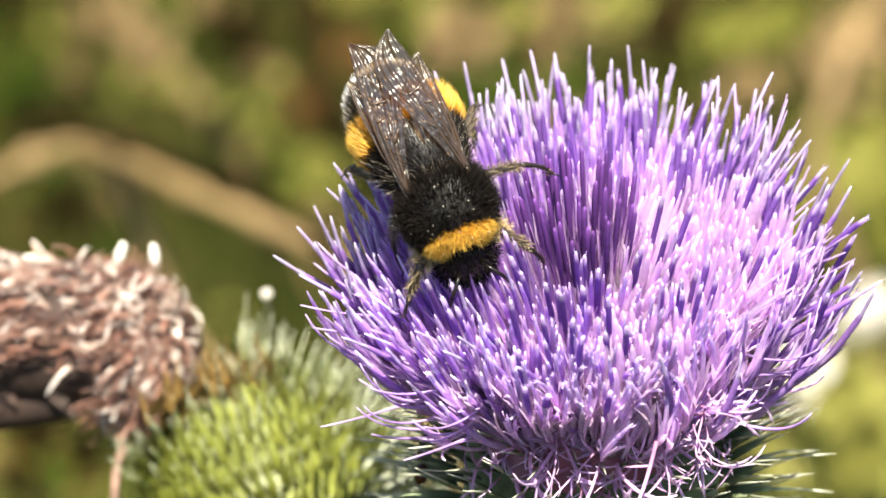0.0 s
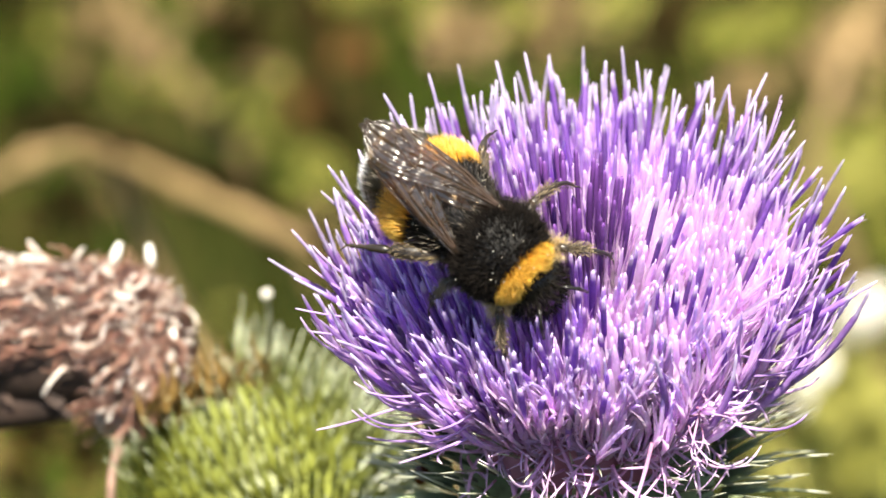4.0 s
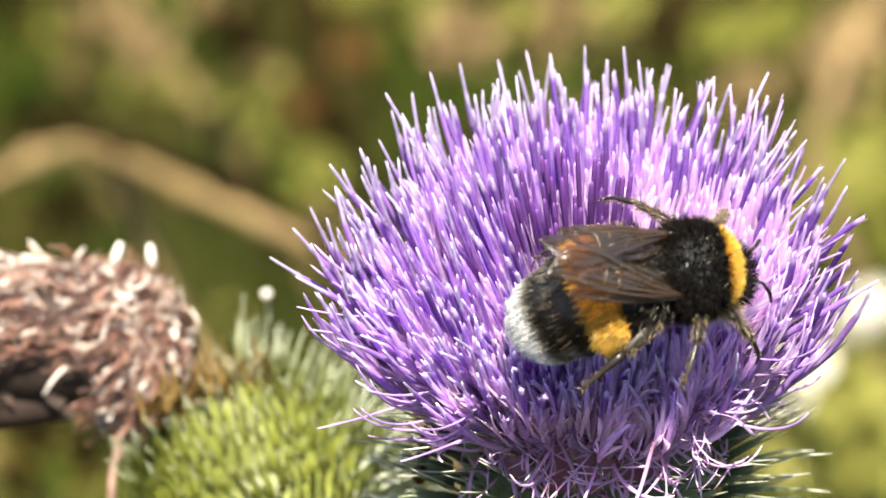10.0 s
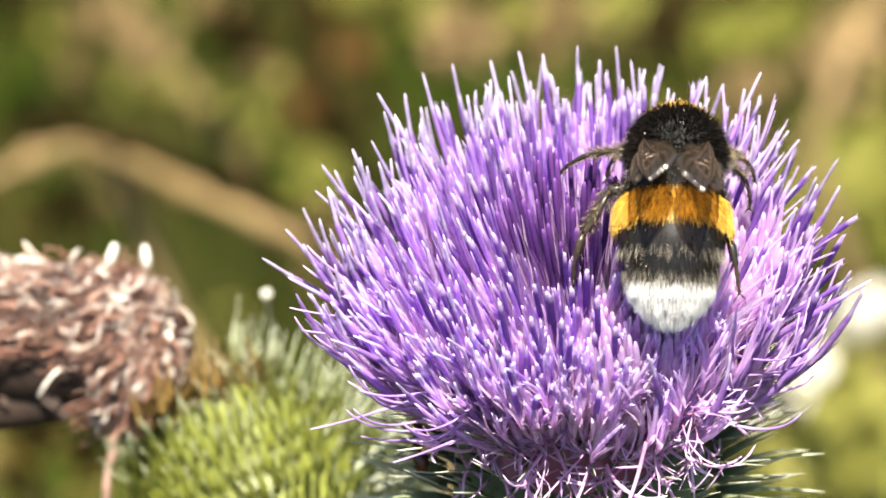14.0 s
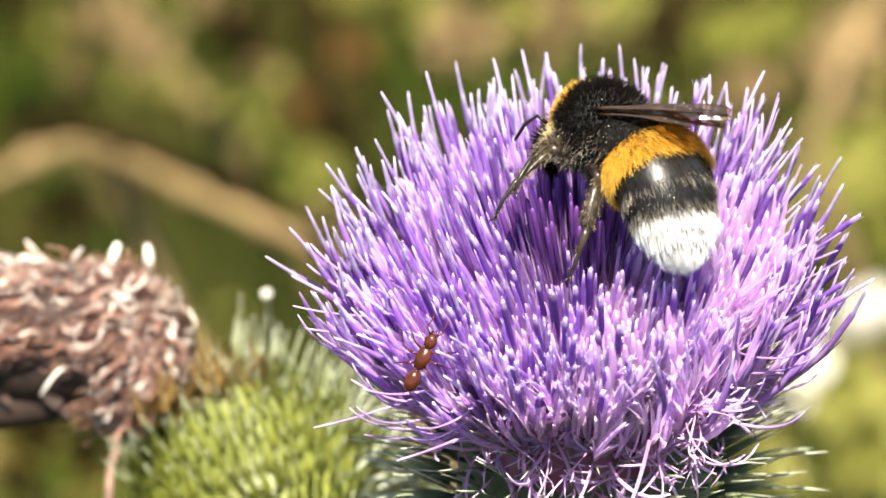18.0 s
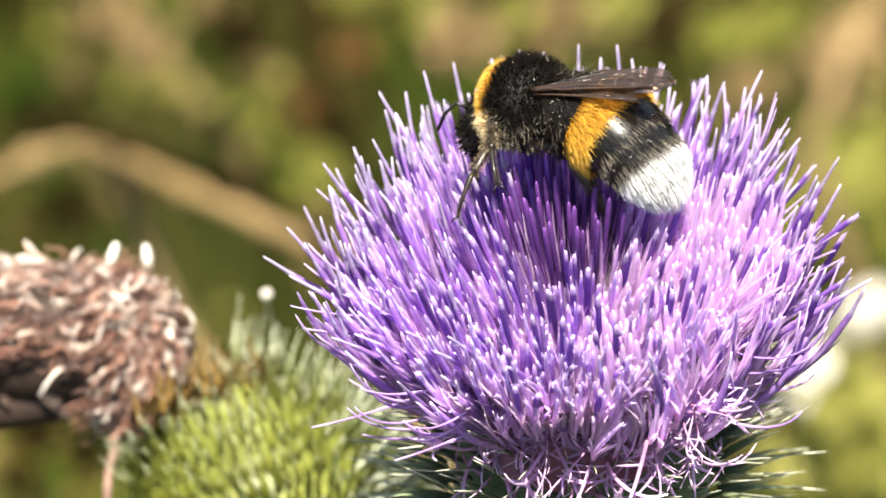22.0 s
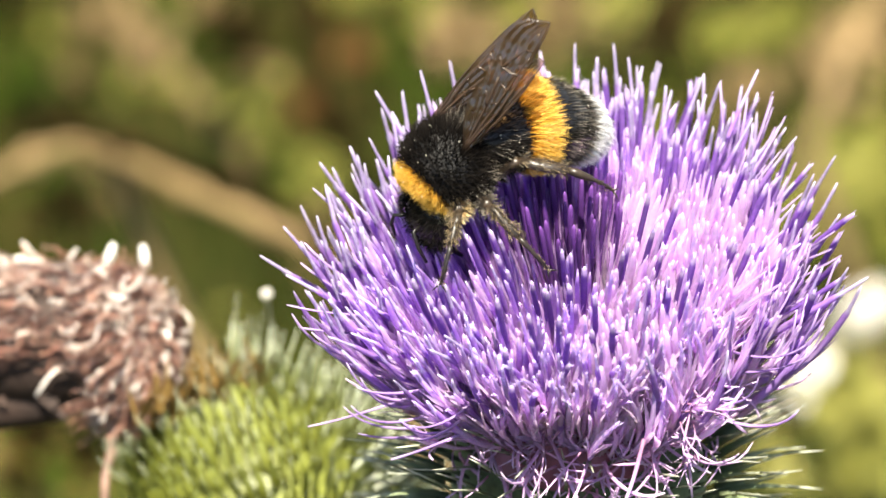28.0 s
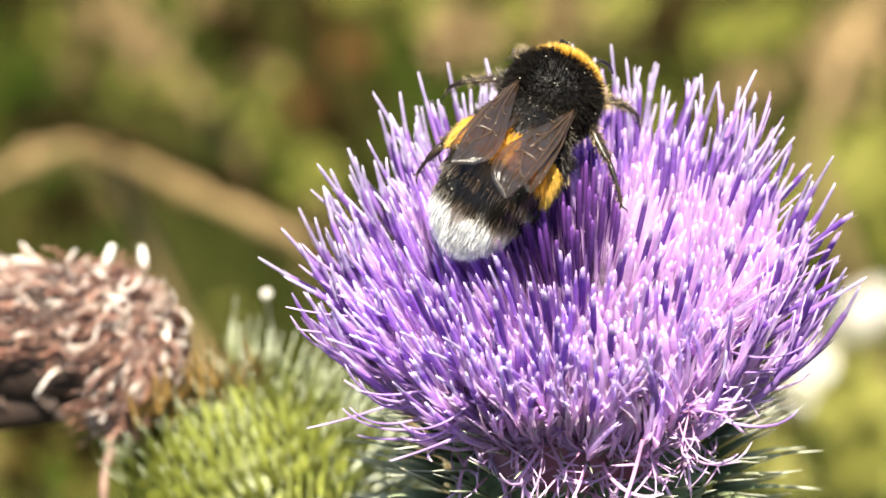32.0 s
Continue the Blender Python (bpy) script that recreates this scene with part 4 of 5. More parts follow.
def fur(name, fn, chosen, count, length, width, comb, mat, parent, label, seed, fluff=0.35, lay=0.0):
    rng = random.Random(seed)
    random.seed(seed)
    g = Geo()
    made = 0
    while made < count:
        u, w = rng.random(), rng.uniform(0, 2 * math.pi)
        keep = chosen(u, w, rng)
        if not keep:
            continue
        p = fn(u, w)
        du = fn(min(1, u + 0.01), w) - fn(max(0, u - 0.01), w)
        dw = fn(u, w + 0.01) - fn(u, w - 0.01)
        nrm = dw.cross(du)
        if nrm.length < 1e-9 or rng.random() > min(1.0, dw.length / 0.05):
            continue
        nrm.normalize()
        if lay:
            comb = du.normalized() * lay
        d = (nrm + Vector(comb) + Vector((rng.gauss(0, fluff), rng.gauss(0, fluff), rng.gauss(0, fluff)))).normalized()
        g.hair(p - nrm * 0.05, d, length * rng.uniform(0.6, 1.15), width, Vector(comb) * 0.35 + Vector((0, 0, -0.08)))
        made += 1
    return part(name, g, mat, parent, label, smooth=False)


def segment(name, fn, mat, parent, label, nu=18, nv=28):
    g = Geo().surface(lambda u, w: fn(u, -w), nu, nv)
    return part(name, g, mat, parent, label)


def flipped(fn):
    return lambda u, w: fn(u, -w)


thorax = segment("thorax", thorax_fn, M_matt, bee, "black velvety thorax with golden collar")
abdomen = segment("abdomen", abdomen_fn, M_black, bee, "shiny black abdomen with banded fur")
head = segment("head", head_fn, M_black, bee, "small black head", 10, 16)


def on_collar(u, w, rng):
    p = thorax_fn(u, -w)
    return 5.3 < p.x + rng.gauss(0, 0.06) < 6.08 and p.z > -1.9


def low(u, w, level):
    p = thorax_fn(u, -w)
    return p.z < level and abs(p.y) > 0.9


def wiggle(rng):
    return rng.gauss(0, 0.011)


fur("black_fur", flipped(thorax_fn), lambda u, w, g: not on_collar(u, w, g) and u < 0.97, 13000, 0.95, 0.024, (-0.25, 0, 0.1), M_furblack, thorax, "dense black pile", 31)
fur("golden_collar", flipped(thorax_fn), on_collar, 7000, 0.8, 0.022, (0.1, 0, 0.12), M_furyellow, thorax, "golden-orange fur collar", 32)
fur("cheek_fur", flipped(thorax_fn), lambda u, w, g: 0.1 < u < 0.4 and low(u, w, -0.4), 1900, 1.15, 0.02, (0.15, 0, -0.25), M_furtan, thorax, "tan side hair below the collar", 39)
fur("flank_fur", flipped(thorax_fn), lambda u, w, g: 0.35 < u < 0.95 and low(u, w, 0.2), 800, 1.15, 0.018, (-0.1, 0, -0.2), M_furgrey, thorax, "greyish pollen-dusted side hair", 38)
fur("hind_fringe", flipped(thorax_fn), lambda u, w, g: u > 0.72 and thorax_fn(u, -w).z > -0.5, 500, 1.3, 0.016, (-0.5, 0, 0.1), M_furgrey, thorax, "long greyish hair behind the wings", 40)
fur("black_band_fur", flipped(abdomen_fn), lambda u, w, g: u + wiggle(g) < 0.28 or 0.43 < u + wiggle(g) < 0.755, 3000, 0.4, 0.018, (-0.9, 0, 0), M_furblack, abdomen, "short black hair", 33, 0.2, 1.5)
fur("base_fur", flipped(abdomen_fn), lambda u, w, g: u < 0.28, 3500, 0.6, 0.02, (-0.6, 0, 0.1), M_furblack, abdomen, "short black hair", 42, 0.3, 0.9)
fur("base_fringe", flipped(abdomen_fn), lambda u, w, g: u < 0.22, 350, 1.1, 0.017, (-0.6, 0, 0), M_furgrey, abdomen, "greyish hair at the base", 41, 0.4, 0.7)
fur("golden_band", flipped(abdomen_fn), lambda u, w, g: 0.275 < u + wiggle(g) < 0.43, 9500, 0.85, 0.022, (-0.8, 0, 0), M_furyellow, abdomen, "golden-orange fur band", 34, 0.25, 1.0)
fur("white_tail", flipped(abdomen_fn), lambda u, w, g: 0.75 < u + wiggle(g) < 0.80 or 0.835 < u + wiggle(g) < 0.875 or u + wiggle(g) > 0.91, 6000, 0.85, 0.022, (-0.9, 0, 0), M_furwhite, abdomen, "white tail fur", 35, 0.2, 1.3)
fur("pale_fringe", flipped(abdomen_fn), lambda u, w, g: abs(u + wiggle(g) - 0.58) < 0.014 or abs(u + wiggle(g) - 0.72) < 0.028, 1300, 0.75, 0.016, (-0.95, 0, 0), M_furgrey, abdomen, "thin brownish-grey fringe of hair", 37, 0.25, 1.3)
fur("face_fur", flipped(head_fn), lambda u, w, g: u < 0.98, 2600, 0.75, 0.022, (0.1, 0, 0.1), M_furblack, head, "", 36)
for sgn in (1, -1):
    part("eye", Geo().ball((6.3, 1.5 * sgn, -1.7), (0.7, 0.5, 1.2), 8, 12), M_eye, head, "glossy black eye")
    an = Geo().tube([(7.4, 0.7 * sgn, -1.1), (8.2, 1.3 * sgn, -0.6), (8.7, 1.8 * sgn, -1.4), (9.0, 2.1 * sgn, -2.6)], [0.14, 0.12, 0.14, 0.11], 7)
    part("antenna", an, M_black, head, "elbowed black antenna")
part("proboscis", Geo().tube([(7.0, 0, -3.0), (7.2, 0, -4.6), (6.8, 0, -6.4)], [0.4, 0.3, 0.14], 7), M_leg, head, "brown tongue")


def pollen_grains():
    rng = random.Random(44)
    g = Geo()
    for _ in range(40):
        u, w = rng.uniform(0.15, 0.9), rng.uniform(-0.3, 3.4)
        p = thorax_fn(u, w)
        o = (p - Vector((3.4, 0, 0.3))).normalized()
        r = rng.uniform(0.02, 0.045)
        g.ball(p + o * rng.uniform(0.3, 0.95), (r, r, r), 4, 5)
    part("pollen_dust", g, M_pollen, thorax, "pale pollen grains")
    g = Geo()
    for _ in range(70):
        u, w = rng.uniform(0.1, 0.72), rng.uniform(0, 6.28)
        p = abdomen_fn(u, w)
        r = rng.uniform(0.018, 0.04)
        g.ball(p + (p - abdomen_fn(u, w + math.pi)).normalized() * rng.uniform(0.03, 0.3), (r, r, r), 4, 5)
    part("pollen_dust", g, M_pollen, abdomen, "pale pollen grains")


pollen_grains()


def wing_outline(q, fore):
    """Half widths ahead and behind the wing's long axis, at q along it."""
    if fore:
        lead = 0.55 * math.sin(math.pi * min(1, q * 0.97 + 0.02)) ** 0.5
        trail = 3.3 * (q ** 1.1) * (1 - q ** 7) ** 0.8 + 0.12 * (1 - q)
    else:
        lead = 0.3 * math.sin(math.pi * min(1, q * 0.97 + 0.02)) ** 0.5
        trail = 2.3 * math.sin(math.pi * min(1, 0.05 + q * 0.93)) ** 0.8
    return lead, trail


def wing_height(q, s):
    """Long pleats that fan out from the root, deeper towards the tip."""
    return 0.25 * math.sin(q * 3) - 0.08 * math.sin(s * 9 + q * 4) * (0.3 + q) + 0.085 * math.sin(s * 31 + 1.3 * math.sin(q * 5)) * (0.35 + 0.65 * q)


def wing_mesh(fore, sgn):
    L = 11.2 if fore else 8.4
    g = Geo()
    nu, nv = 16, 26
    for i in range(nu + 1):
        q = i / nu
        lead, trail = wing_outline(q, fore)
        for k in range(nv + 1):
            s = k / nv
            y = lead - (lead + trail) * s
            z = wing_height(q, s)
            g.v.append(Vector((q * L, sgn * y * -1, z)))
            g.a.append(q)
    for i in range(nu):
        for k in range(nv):
            c = i * (nv + 1) + k
            g.f.append((c, c + 1, c + nv + 2, c + nv + 1))
    return g, L


def wing_veins(fore, L, sgn):
    lines = [[(0, 0), (0.35, 0.95), (0.75, 0.95), (0.92, 0.7)], [(0, -0.1), (0.4, 0.3), (0.62, 0.35), (0.8, 0.55)], [(0, -0.3), (0.35, -0.35), (0.6, -0.5)],
             [(0.4, 0.3), (0.38, -0.35)], [(0.62, 0.35), (0.6, -0.5), (0.66, -0.8)], [(0.5, 0.33), (0.52, -0.42)], [(0.6, -0.5), (0.78, -0.1), (0.8, 0.55)], [(0.35, -0.35), (0.45, -0.85)]]
    veins = []
    for line in lines if fore else lines[:4]:
        pts = []
        for (q0, s0), (q1, s1) in zip(line, line[1:]):
            for j in range(4):
                q, s = q0 + (q1 - q0) * j / 4, s0 + (s1 - s0) * j / 4
                lead, trail = wing_outline(q, fore)
                y = lead * s if s > 0 else trail * s
                v = (lead - y) / max(1e-6, lead + trail)
                pts.append((q * L, -sgn * y, wing_height(q, v)))
        g = Geo().tube(pts, [0.1 - 0.045 * i / len(pts) for i in range(len(pts))], 5)
        veins.append(g)
    return veins


wings = []
for sgn in (1, -1):
    for fore in (True, False):
        g, L = wing_mesh(fore, sgn)
        ob = part("forewing" if fore else "hindwing", g, M_wing, bee, "smoky brown veined wing, glossy")
        for vg in wing_veins(fore, L, sgn):
            part("vein", vg, M_vein, ob)
        wings.append((ob, sgn, fore))


def wing_pose(sgn, fore, spread, lift, roll):
    """spread: degrees out from straight back; lift: degrees up; roll: twist about the wing."""
    root = Matrix.Translation(Vector((2.4 if fore else 1.8, 2.15 * sgn, 2.0 if fore else 1.85)) * MM)
    return root @ pose(0, 0, 0, 0, 0, (180 - spread) * sgn) @ pose(0, 0, 0, 0, -lift, 0) @ pose(0, 0, 0, roll * sgn, 0, 0)


def leg_geo(kind, sgn):
    """Femur, tibia and foot of a leg that reaches out along y, from the hip at the origin."""
    k = {"front": 0.9, "mid": 1.05, "hind": 1.22}[kind]
    knee = Vector((0, 2.3 * k * sgn, 0.7 * k))
    ankle = Vector((0.1, 4.3 * k * sgn, -1.2 * k))
    toe = Vector((0.2, 5.5 * k * sgn, -3.9 * k))
    wide = {"front": 0.3, "mid": 0.33, "hind": 0.52}[kind]
    mid = knee.lerp(ankle, 0.55)
    return knee, ankle, toe, mid, wide


def leg(kind, sgn, seed):
    random.seed(seed)
    rng = random.Random(seed)
    knee, ankle, toe, mid, wide = leg_geo(kind, sgn)
    hip = Geo().tube([(0, 0, 0), knee * 0.3, knee * 0.75, knee], [0.5, 0.5, 0.42, 0.33], 8)
    femur = part(kind + "_leg", hip, M_leg, bee, "hairy black leg dusted with pollen")
    tib = Geo().tube([knee, knee.lerp(ankle, 0.3), mid, knee.lerp(ankle, 0.9), ankle], [0.28, wide * 0.85, wide, wide * 0.9, wide * 0.55], 8, flat=0.6, side_axis=Vector((0, 0.3, 1)))
    part("tibia", tib, M_leg, femur)
    pts = [ankle.lerp(toe, q) + Vector((0, 0.25 * sgn * math.sin(q * 3), 0)) for q in (0, 0.15, 0.45, 0.5, 0.65, 0.7, 0.85, 0.9, 1.0)]
    tar = Geo().tube(pts, [wide * 0.45, wide * 0.62, wide * 0.42, 0.13, 0.17, 0.11, 0.15, 0.1, 0.1], 7)
    tar.tube([toe, toe + Vector((0.3, 0.15 * sgn, -0.3)), toe + Vector((0.45, 0.1 * sgn, -0.6))], [0.08, 0.06, 0.02], 5)
    tar.tube([toe, toe + Vector((-0.3, 0.15 * sgn, -0.3)), toe + Vector((-0.45, 0.1 * sgn, -0.6))], [0.08, 0.06, 0.02], 5)
    part("tarsus", tar, M_leg, femur, "thin brown foot with claws")
    for a, b, rad, count, mat, length, name in ((Vector((0, 0, 0)), knee, 0.42, 640 if kind == "front" else 420, M_furtan if kind == "front" else M_furgrey if kind == "mid" else M_furblack, 0.9, "leg_fur"), (knee, ankle, wide * 0.7, 300, M_furbrown, 0.6, "pollen_fur"), (ankle, toe, wide * 0.35, 130, M_furbrown, 0.3, "foot_fur")):
        g = Geo()
        ax = (b - a).normalized()
        for _ in range(count):
            q = rng.uniform(0, 0.97)
            o = ax.orthogonal().normalized()
            o.rotate(Matrix.Rotation(rng.uniform(0, 6.28), 3, ax))
            d = (o + ax * 0.7 + Vector((rng.gauss(0, 0.3), rng.gauss(0, 0.3), rng.gauss(0, 0.3)))).normalized()
            g.hair(a.lerp(b, q) + o * rad * 0.8, d, length * rng.uniform(0.5, 1.1), 0.02, ax * 0.2)
        part(name, g, mat, femur, smooth=False)
    return femur


HIPS = {"front": (4.6, 1.4, -1.7), "mid": (3.5, 1.7, -1.9), "hind": (2.0, 1.7, -1.7)}
REST = {"front": 42, "mid": 2, "hind": -48}
legs = [(leg(kind, sgn, 50 + i * 2 + (sgn > 0)), kind, sgn) for i, kind in enumerate(("front", "mid", "hind")) for sgn in (1, -1)]


def leg_pose(kind, sgn, swing=0.0, lift=0.0, twist=0.0):
    """swing: degrees forward of the resting place; lift: degrees up; twist: degrees about the leg."""
    x, y, z = HIPS[kind]
    return Matrix.Translation(Vector((x, y * sgn, z)) * MM) @ pose(0, 0, 0, 0, 0, -(REST[kind] + swing) * sgn) @ pose(0, 0, 0, lift * sgn, 0, 0) @ pose(0, 0, 0, 0, twist * sgn, 0)


# ---- the ant ----
ant = new("ant")
tagged(ant, "small glossy red ant crawling over the florets", "ant")


def build_ant():
    part("mesosoma", Geo().surface(lambda u, w: (0.75 - 1.5 * u, (0.26 + 0.26 * math.sin(math.pi * (0.1 + 0.8 * u)) * (1.25 - 0.5 * u)) * math.cos(w), 0.1 * math.sin(3 * u) + (0.16 + 0.2 * math.sin(math.pi * (0.1 + 0.8 * u))) * math.sin(w)), 10, 12), M_ant, ant)
    part("petiole", Geo().ball((-0.98, 0, 0.08), (0.2, 0.16, 0.24), 6, 10), M_ant, ant)
    part("gaster", Geo().ball((-1.62, 0, 0.02), (0.8, 0.56, 0.5), 10, 14), M_ant, ant, "dark red shiny gaster")
    hd = part("head", Geo().ball((1.25, 0, 0.0), (0.55, 0.45, 0.34), 8, 12), M_ant, ant)
    for sgn in (1, -1):
        part("eye", Geo().ball((1.3, 0.4 * sgn, 0.1), (0.09, 0.06, 0.09), 6, 8), M_eye, hd)
        part("antenna", Geo().tube([(1.6, 0.15 * sgn, 0.1), (2.1, 0.55 * sgn, 0.35), (2.7, 0.5 * sgn, 0.1), (3.0, 0.55 * sgn, 0.0)], [0.05, 0.045, 0.05, 0.07], 6), M_ant, hd)
        part("mandible", Geo().tube([(1.7, 0.2 * sgn, -0.05), (1.95, 0.18 * sgn, -0.08), (2.05, 0.03 * sgn, -0.08)], [0.09, 0.08, 0.03], 6), M_ant, hd)
        for x, swing in ((0.5, 0.7), (0.1, 0.0), (-0.35, -0.8)):
            pts = [(x, 0.2 * sgn, -0.1), (x + 0.45 * swing, 0.9 * sgn, 0.25), (x + 0.9 * swing, 1.5 * sgn, -0.4), (x + 1.25 * swing, 1.9 * sgn, -0.9)]
            part("leg", Geo().tube(pts, [0.08, 0.075, 0.05, 0.03], 6), M_ant, ant)


build_ant()

# ---- a plumed seed caught behind the flower ----
seed = tagged(new("thistle_down"), "tiny white tuft of thistle down, blurred", "seed")
seed.location = (-0.01377, 0.03946, 0.76811)
g = Geo()
rng = random.Random(3)
for _ in range(60):
    d = Vector((rng.gauss(0, 1), rng.gauss(0, 1), rng.gauss(0, 1))).normalized()
    g.tube([(0, 0, 0), d * 0.25, d * 0.5], [0.09, 0.06, 0.02], 4)
g.ball((0, 0, 0), (0.32, 0.32, 0.32), 8, 10)
part("plume", g, M_white, seed)
part("thread", Geo().tube([(0, 0, 0), (0.2, 0.5, -3), (0.2, 1, -9)], [0.04, 0.04, 0.04], 4), M_white, seed, "fine silk thread")

# ---- what moves ----
BEE_ROWS = [
    (0, pose(-0.00104, -0.00455, 0.81014, 19.8, 38.7, -60.4)),
    (0.5, pose(-0.00167, -0.00421, 0.80978, 34.2, 21.7, -43.9)),
    (1, pose(-0.00100, -0.00550, 0.80922, 32.0, 3.0, -36.8)),
    (1.5, pose(-0.00037, -0.00665, 0.80958, 35.5, 20.7, -44.5)),
    (2, pose(0.00029, -0.00897, 0.80910, 26.8, 19.7, -44.2)),
    (2.5, pose(0.00002, -0.00738, 0.80964, 32.0, 18.7, -31.6)),
    (3, pose(0.00198, -0.00985, 0.80924, 35.1, 18.3, -33.5)),
    (3.5, pose(0.00125, -0.00969, 0.80934, 38.9, 23.1, -34.6)),
    (5.5, pose(0.00222, -0.01325, 0.80849, 33.9, 24.6, -47.0)),
    (6, pose(0.00565, -0.01757, 0.80713, 28.4, 28.4, -47.7)),
    (6.5, pose(0.00520, -0.01683, 0.80740, 39.7, 17.3, -24.0)),
    (7, pose(0.00760, -0.01944, 0.80570, 42.5, 3.6, -26.2)),
    (7.5, pose(0.00818, -0.01892, 0.80623, 45.1, 0.0, -8.9)),
    (8, pose(0.00875, -0.01874, 0.80630, 48.0, 0.1, -0.0)),
    (8.2, pose(0.00796, -0.01860, 0.80650, 55.1, -3.3, 6.5)),
    (8.4, pose(0.00851, -0.01788, 0.80651, 74.1, -18.4, 12.0)),
    (8.6, pose(0.00842, -0.01473, 0.80786, 66.1, -28.5, 38.2)),
    (8.8, pose(0.00814, -0.01524, 0.80773, 75.3, -21.7, 27.5)),
    (9, pose(0.00939, -0.01452, 0.80823, 34.6, -13.6, 24.8)),
    (9.5, pose(0.01138, -0.01546, 0.80783, 43.5, -8.9, 18.3)),
    (10, pose(0.01282, -0.01482, 0.80804, 39.5, -0.0, 13.1)),
    (10.5, pose(0.01271, -0.01323, 0.80862, 37.5, -11.7, 36.0)),
    (11, pose(0.01408, -0.01471, 0.80792, 31.6, -14.4, 42.9)),
    (11.5, pose(0.01376, -0.01214, 0.80904, 23.1, -8.7, 59.8)),
    (12, pose(0.01440, -0.01287, 0.80864, 16.7, -11.8, 68.5)),
    (13, pose(0.01479, -0.00972, 0.80963, 14.5, -3.9, 67.1)),
    (13.5, pose(0.01443, -0.00842, 0.81008, 4.6, -6.6, 85.2)),
    (14, pose(0.01523, -0.00737, 0.81023, -0.6, -1.8, 85.4)),
    (14.5, pose(0.01566, -0.00531, 0.81062, -3.0, -6.7, 91.1)),
    (16.5, pose(0.01469, -0.00326, 0.81095, -10.4, 0.3, 112.2)),
    (17, pose(0.01501, -0.00360, 0.81043, 10.7, -8.5, 126.4)),
    (18, pose(0.01279, -0.00367, 0.81085, 18.6, 5.4, 131.3)),
    (18.5, pose(0.01142, -0.00304, 0.81114, 11.2, 7.1, 138.3)),
    (19, pose(0.01083, -0.00192, 0.81106, 18.9, 4.9, 143.8)),
    (20, pose(0.01056, -0.00163, 0.81082, 22.9, 3.2, 148.2)),
    (20.5, pose(0.01022, -0.00124, 0.81108, 16.4, 5.8, 153.1)),
    (21, pose(0.00861, -0.00187, 0.81063, 15.0, 4.7, 161.2)),
    (22, pose(0.00858, -0.00006, 0.81079, 13.4, 3.5, 148.9)),
    (22.5, pose(0.00822, -0.00042, 0.81095, 10.4, 15.8, 148.4)),
    (23, pose(0.00770, -0.00018, 0.81075, 10.4, 4.5, 162.0)),
    (23.5, pose(0.00721, 0.00012, 0.81106, 6.1, 17.5, 171.8)),
    (24, pose(0.00742, -0.00001, 0.81105, 6.9, 8.3, 176.4)),
    (25, pose(0.00500, -0.00130, 0.81112, 7.3, 25.1, -163.2)),
    (25.5, pose(0.00607, 0.00036, 0.81153, 2.9, 19.5, -156.6)),
    (27.5, pose(0.00382, -0.00089, 0.81127, -1.0, 27.3, -150.1)),
    (28, pose(0.00280, -0.00199, 0.81100, 4.0, 34.0, -147.3)),
    (28.5, pose(0.00264, -0.00189, 0.81106, -3.8, 29.6, -139.5)),
    (29, pose(0.00102, -0.00407, 0.81055, 0.9, 44.2, -129.4)),
    (29.5, pose(0.00095, -0.00185, 0.81093, 2.8, 31.3, -117.5)),
    (30, pose(0.00055, -0.00366, 0.81041, 11.1, 38.8, -107.8)),
    (30.3, pose(0.00142, -0.00342, 0.81073, 15.6, 32.3, -85.8)),
    (30.6, pose(0.00027, -0.00505, 0.81015, 14.6, 31.4, -78.0)),
    (31, pose(0.00091, -0.00645, 0.81000, 15.2, 31.3, -72.3)),
    (31.2, pose(0.00084, -0.00774, 0.80975, 14.3, 34.6, -70.8)),
    (31.4, pose(0.00096, -0.00761, 0.80976, 19.1, 35.8, -67.8)),
    (31.6, pose(-0.00018, -0.00411, 0.80962, 41.7, -0.9, -31.0)),
    (31.7, pose(0.00210, -0.00444, 0.80982, 41.7, -5.8, -14.8)),
    (31.8, pose(0.00497, -0.00483, 0.80994, 40.8, -10.1, -3.6)),
    (32, pose(0.00572, -0.00128, 0.81024, 16.9, -18.9, 60.1)),
]
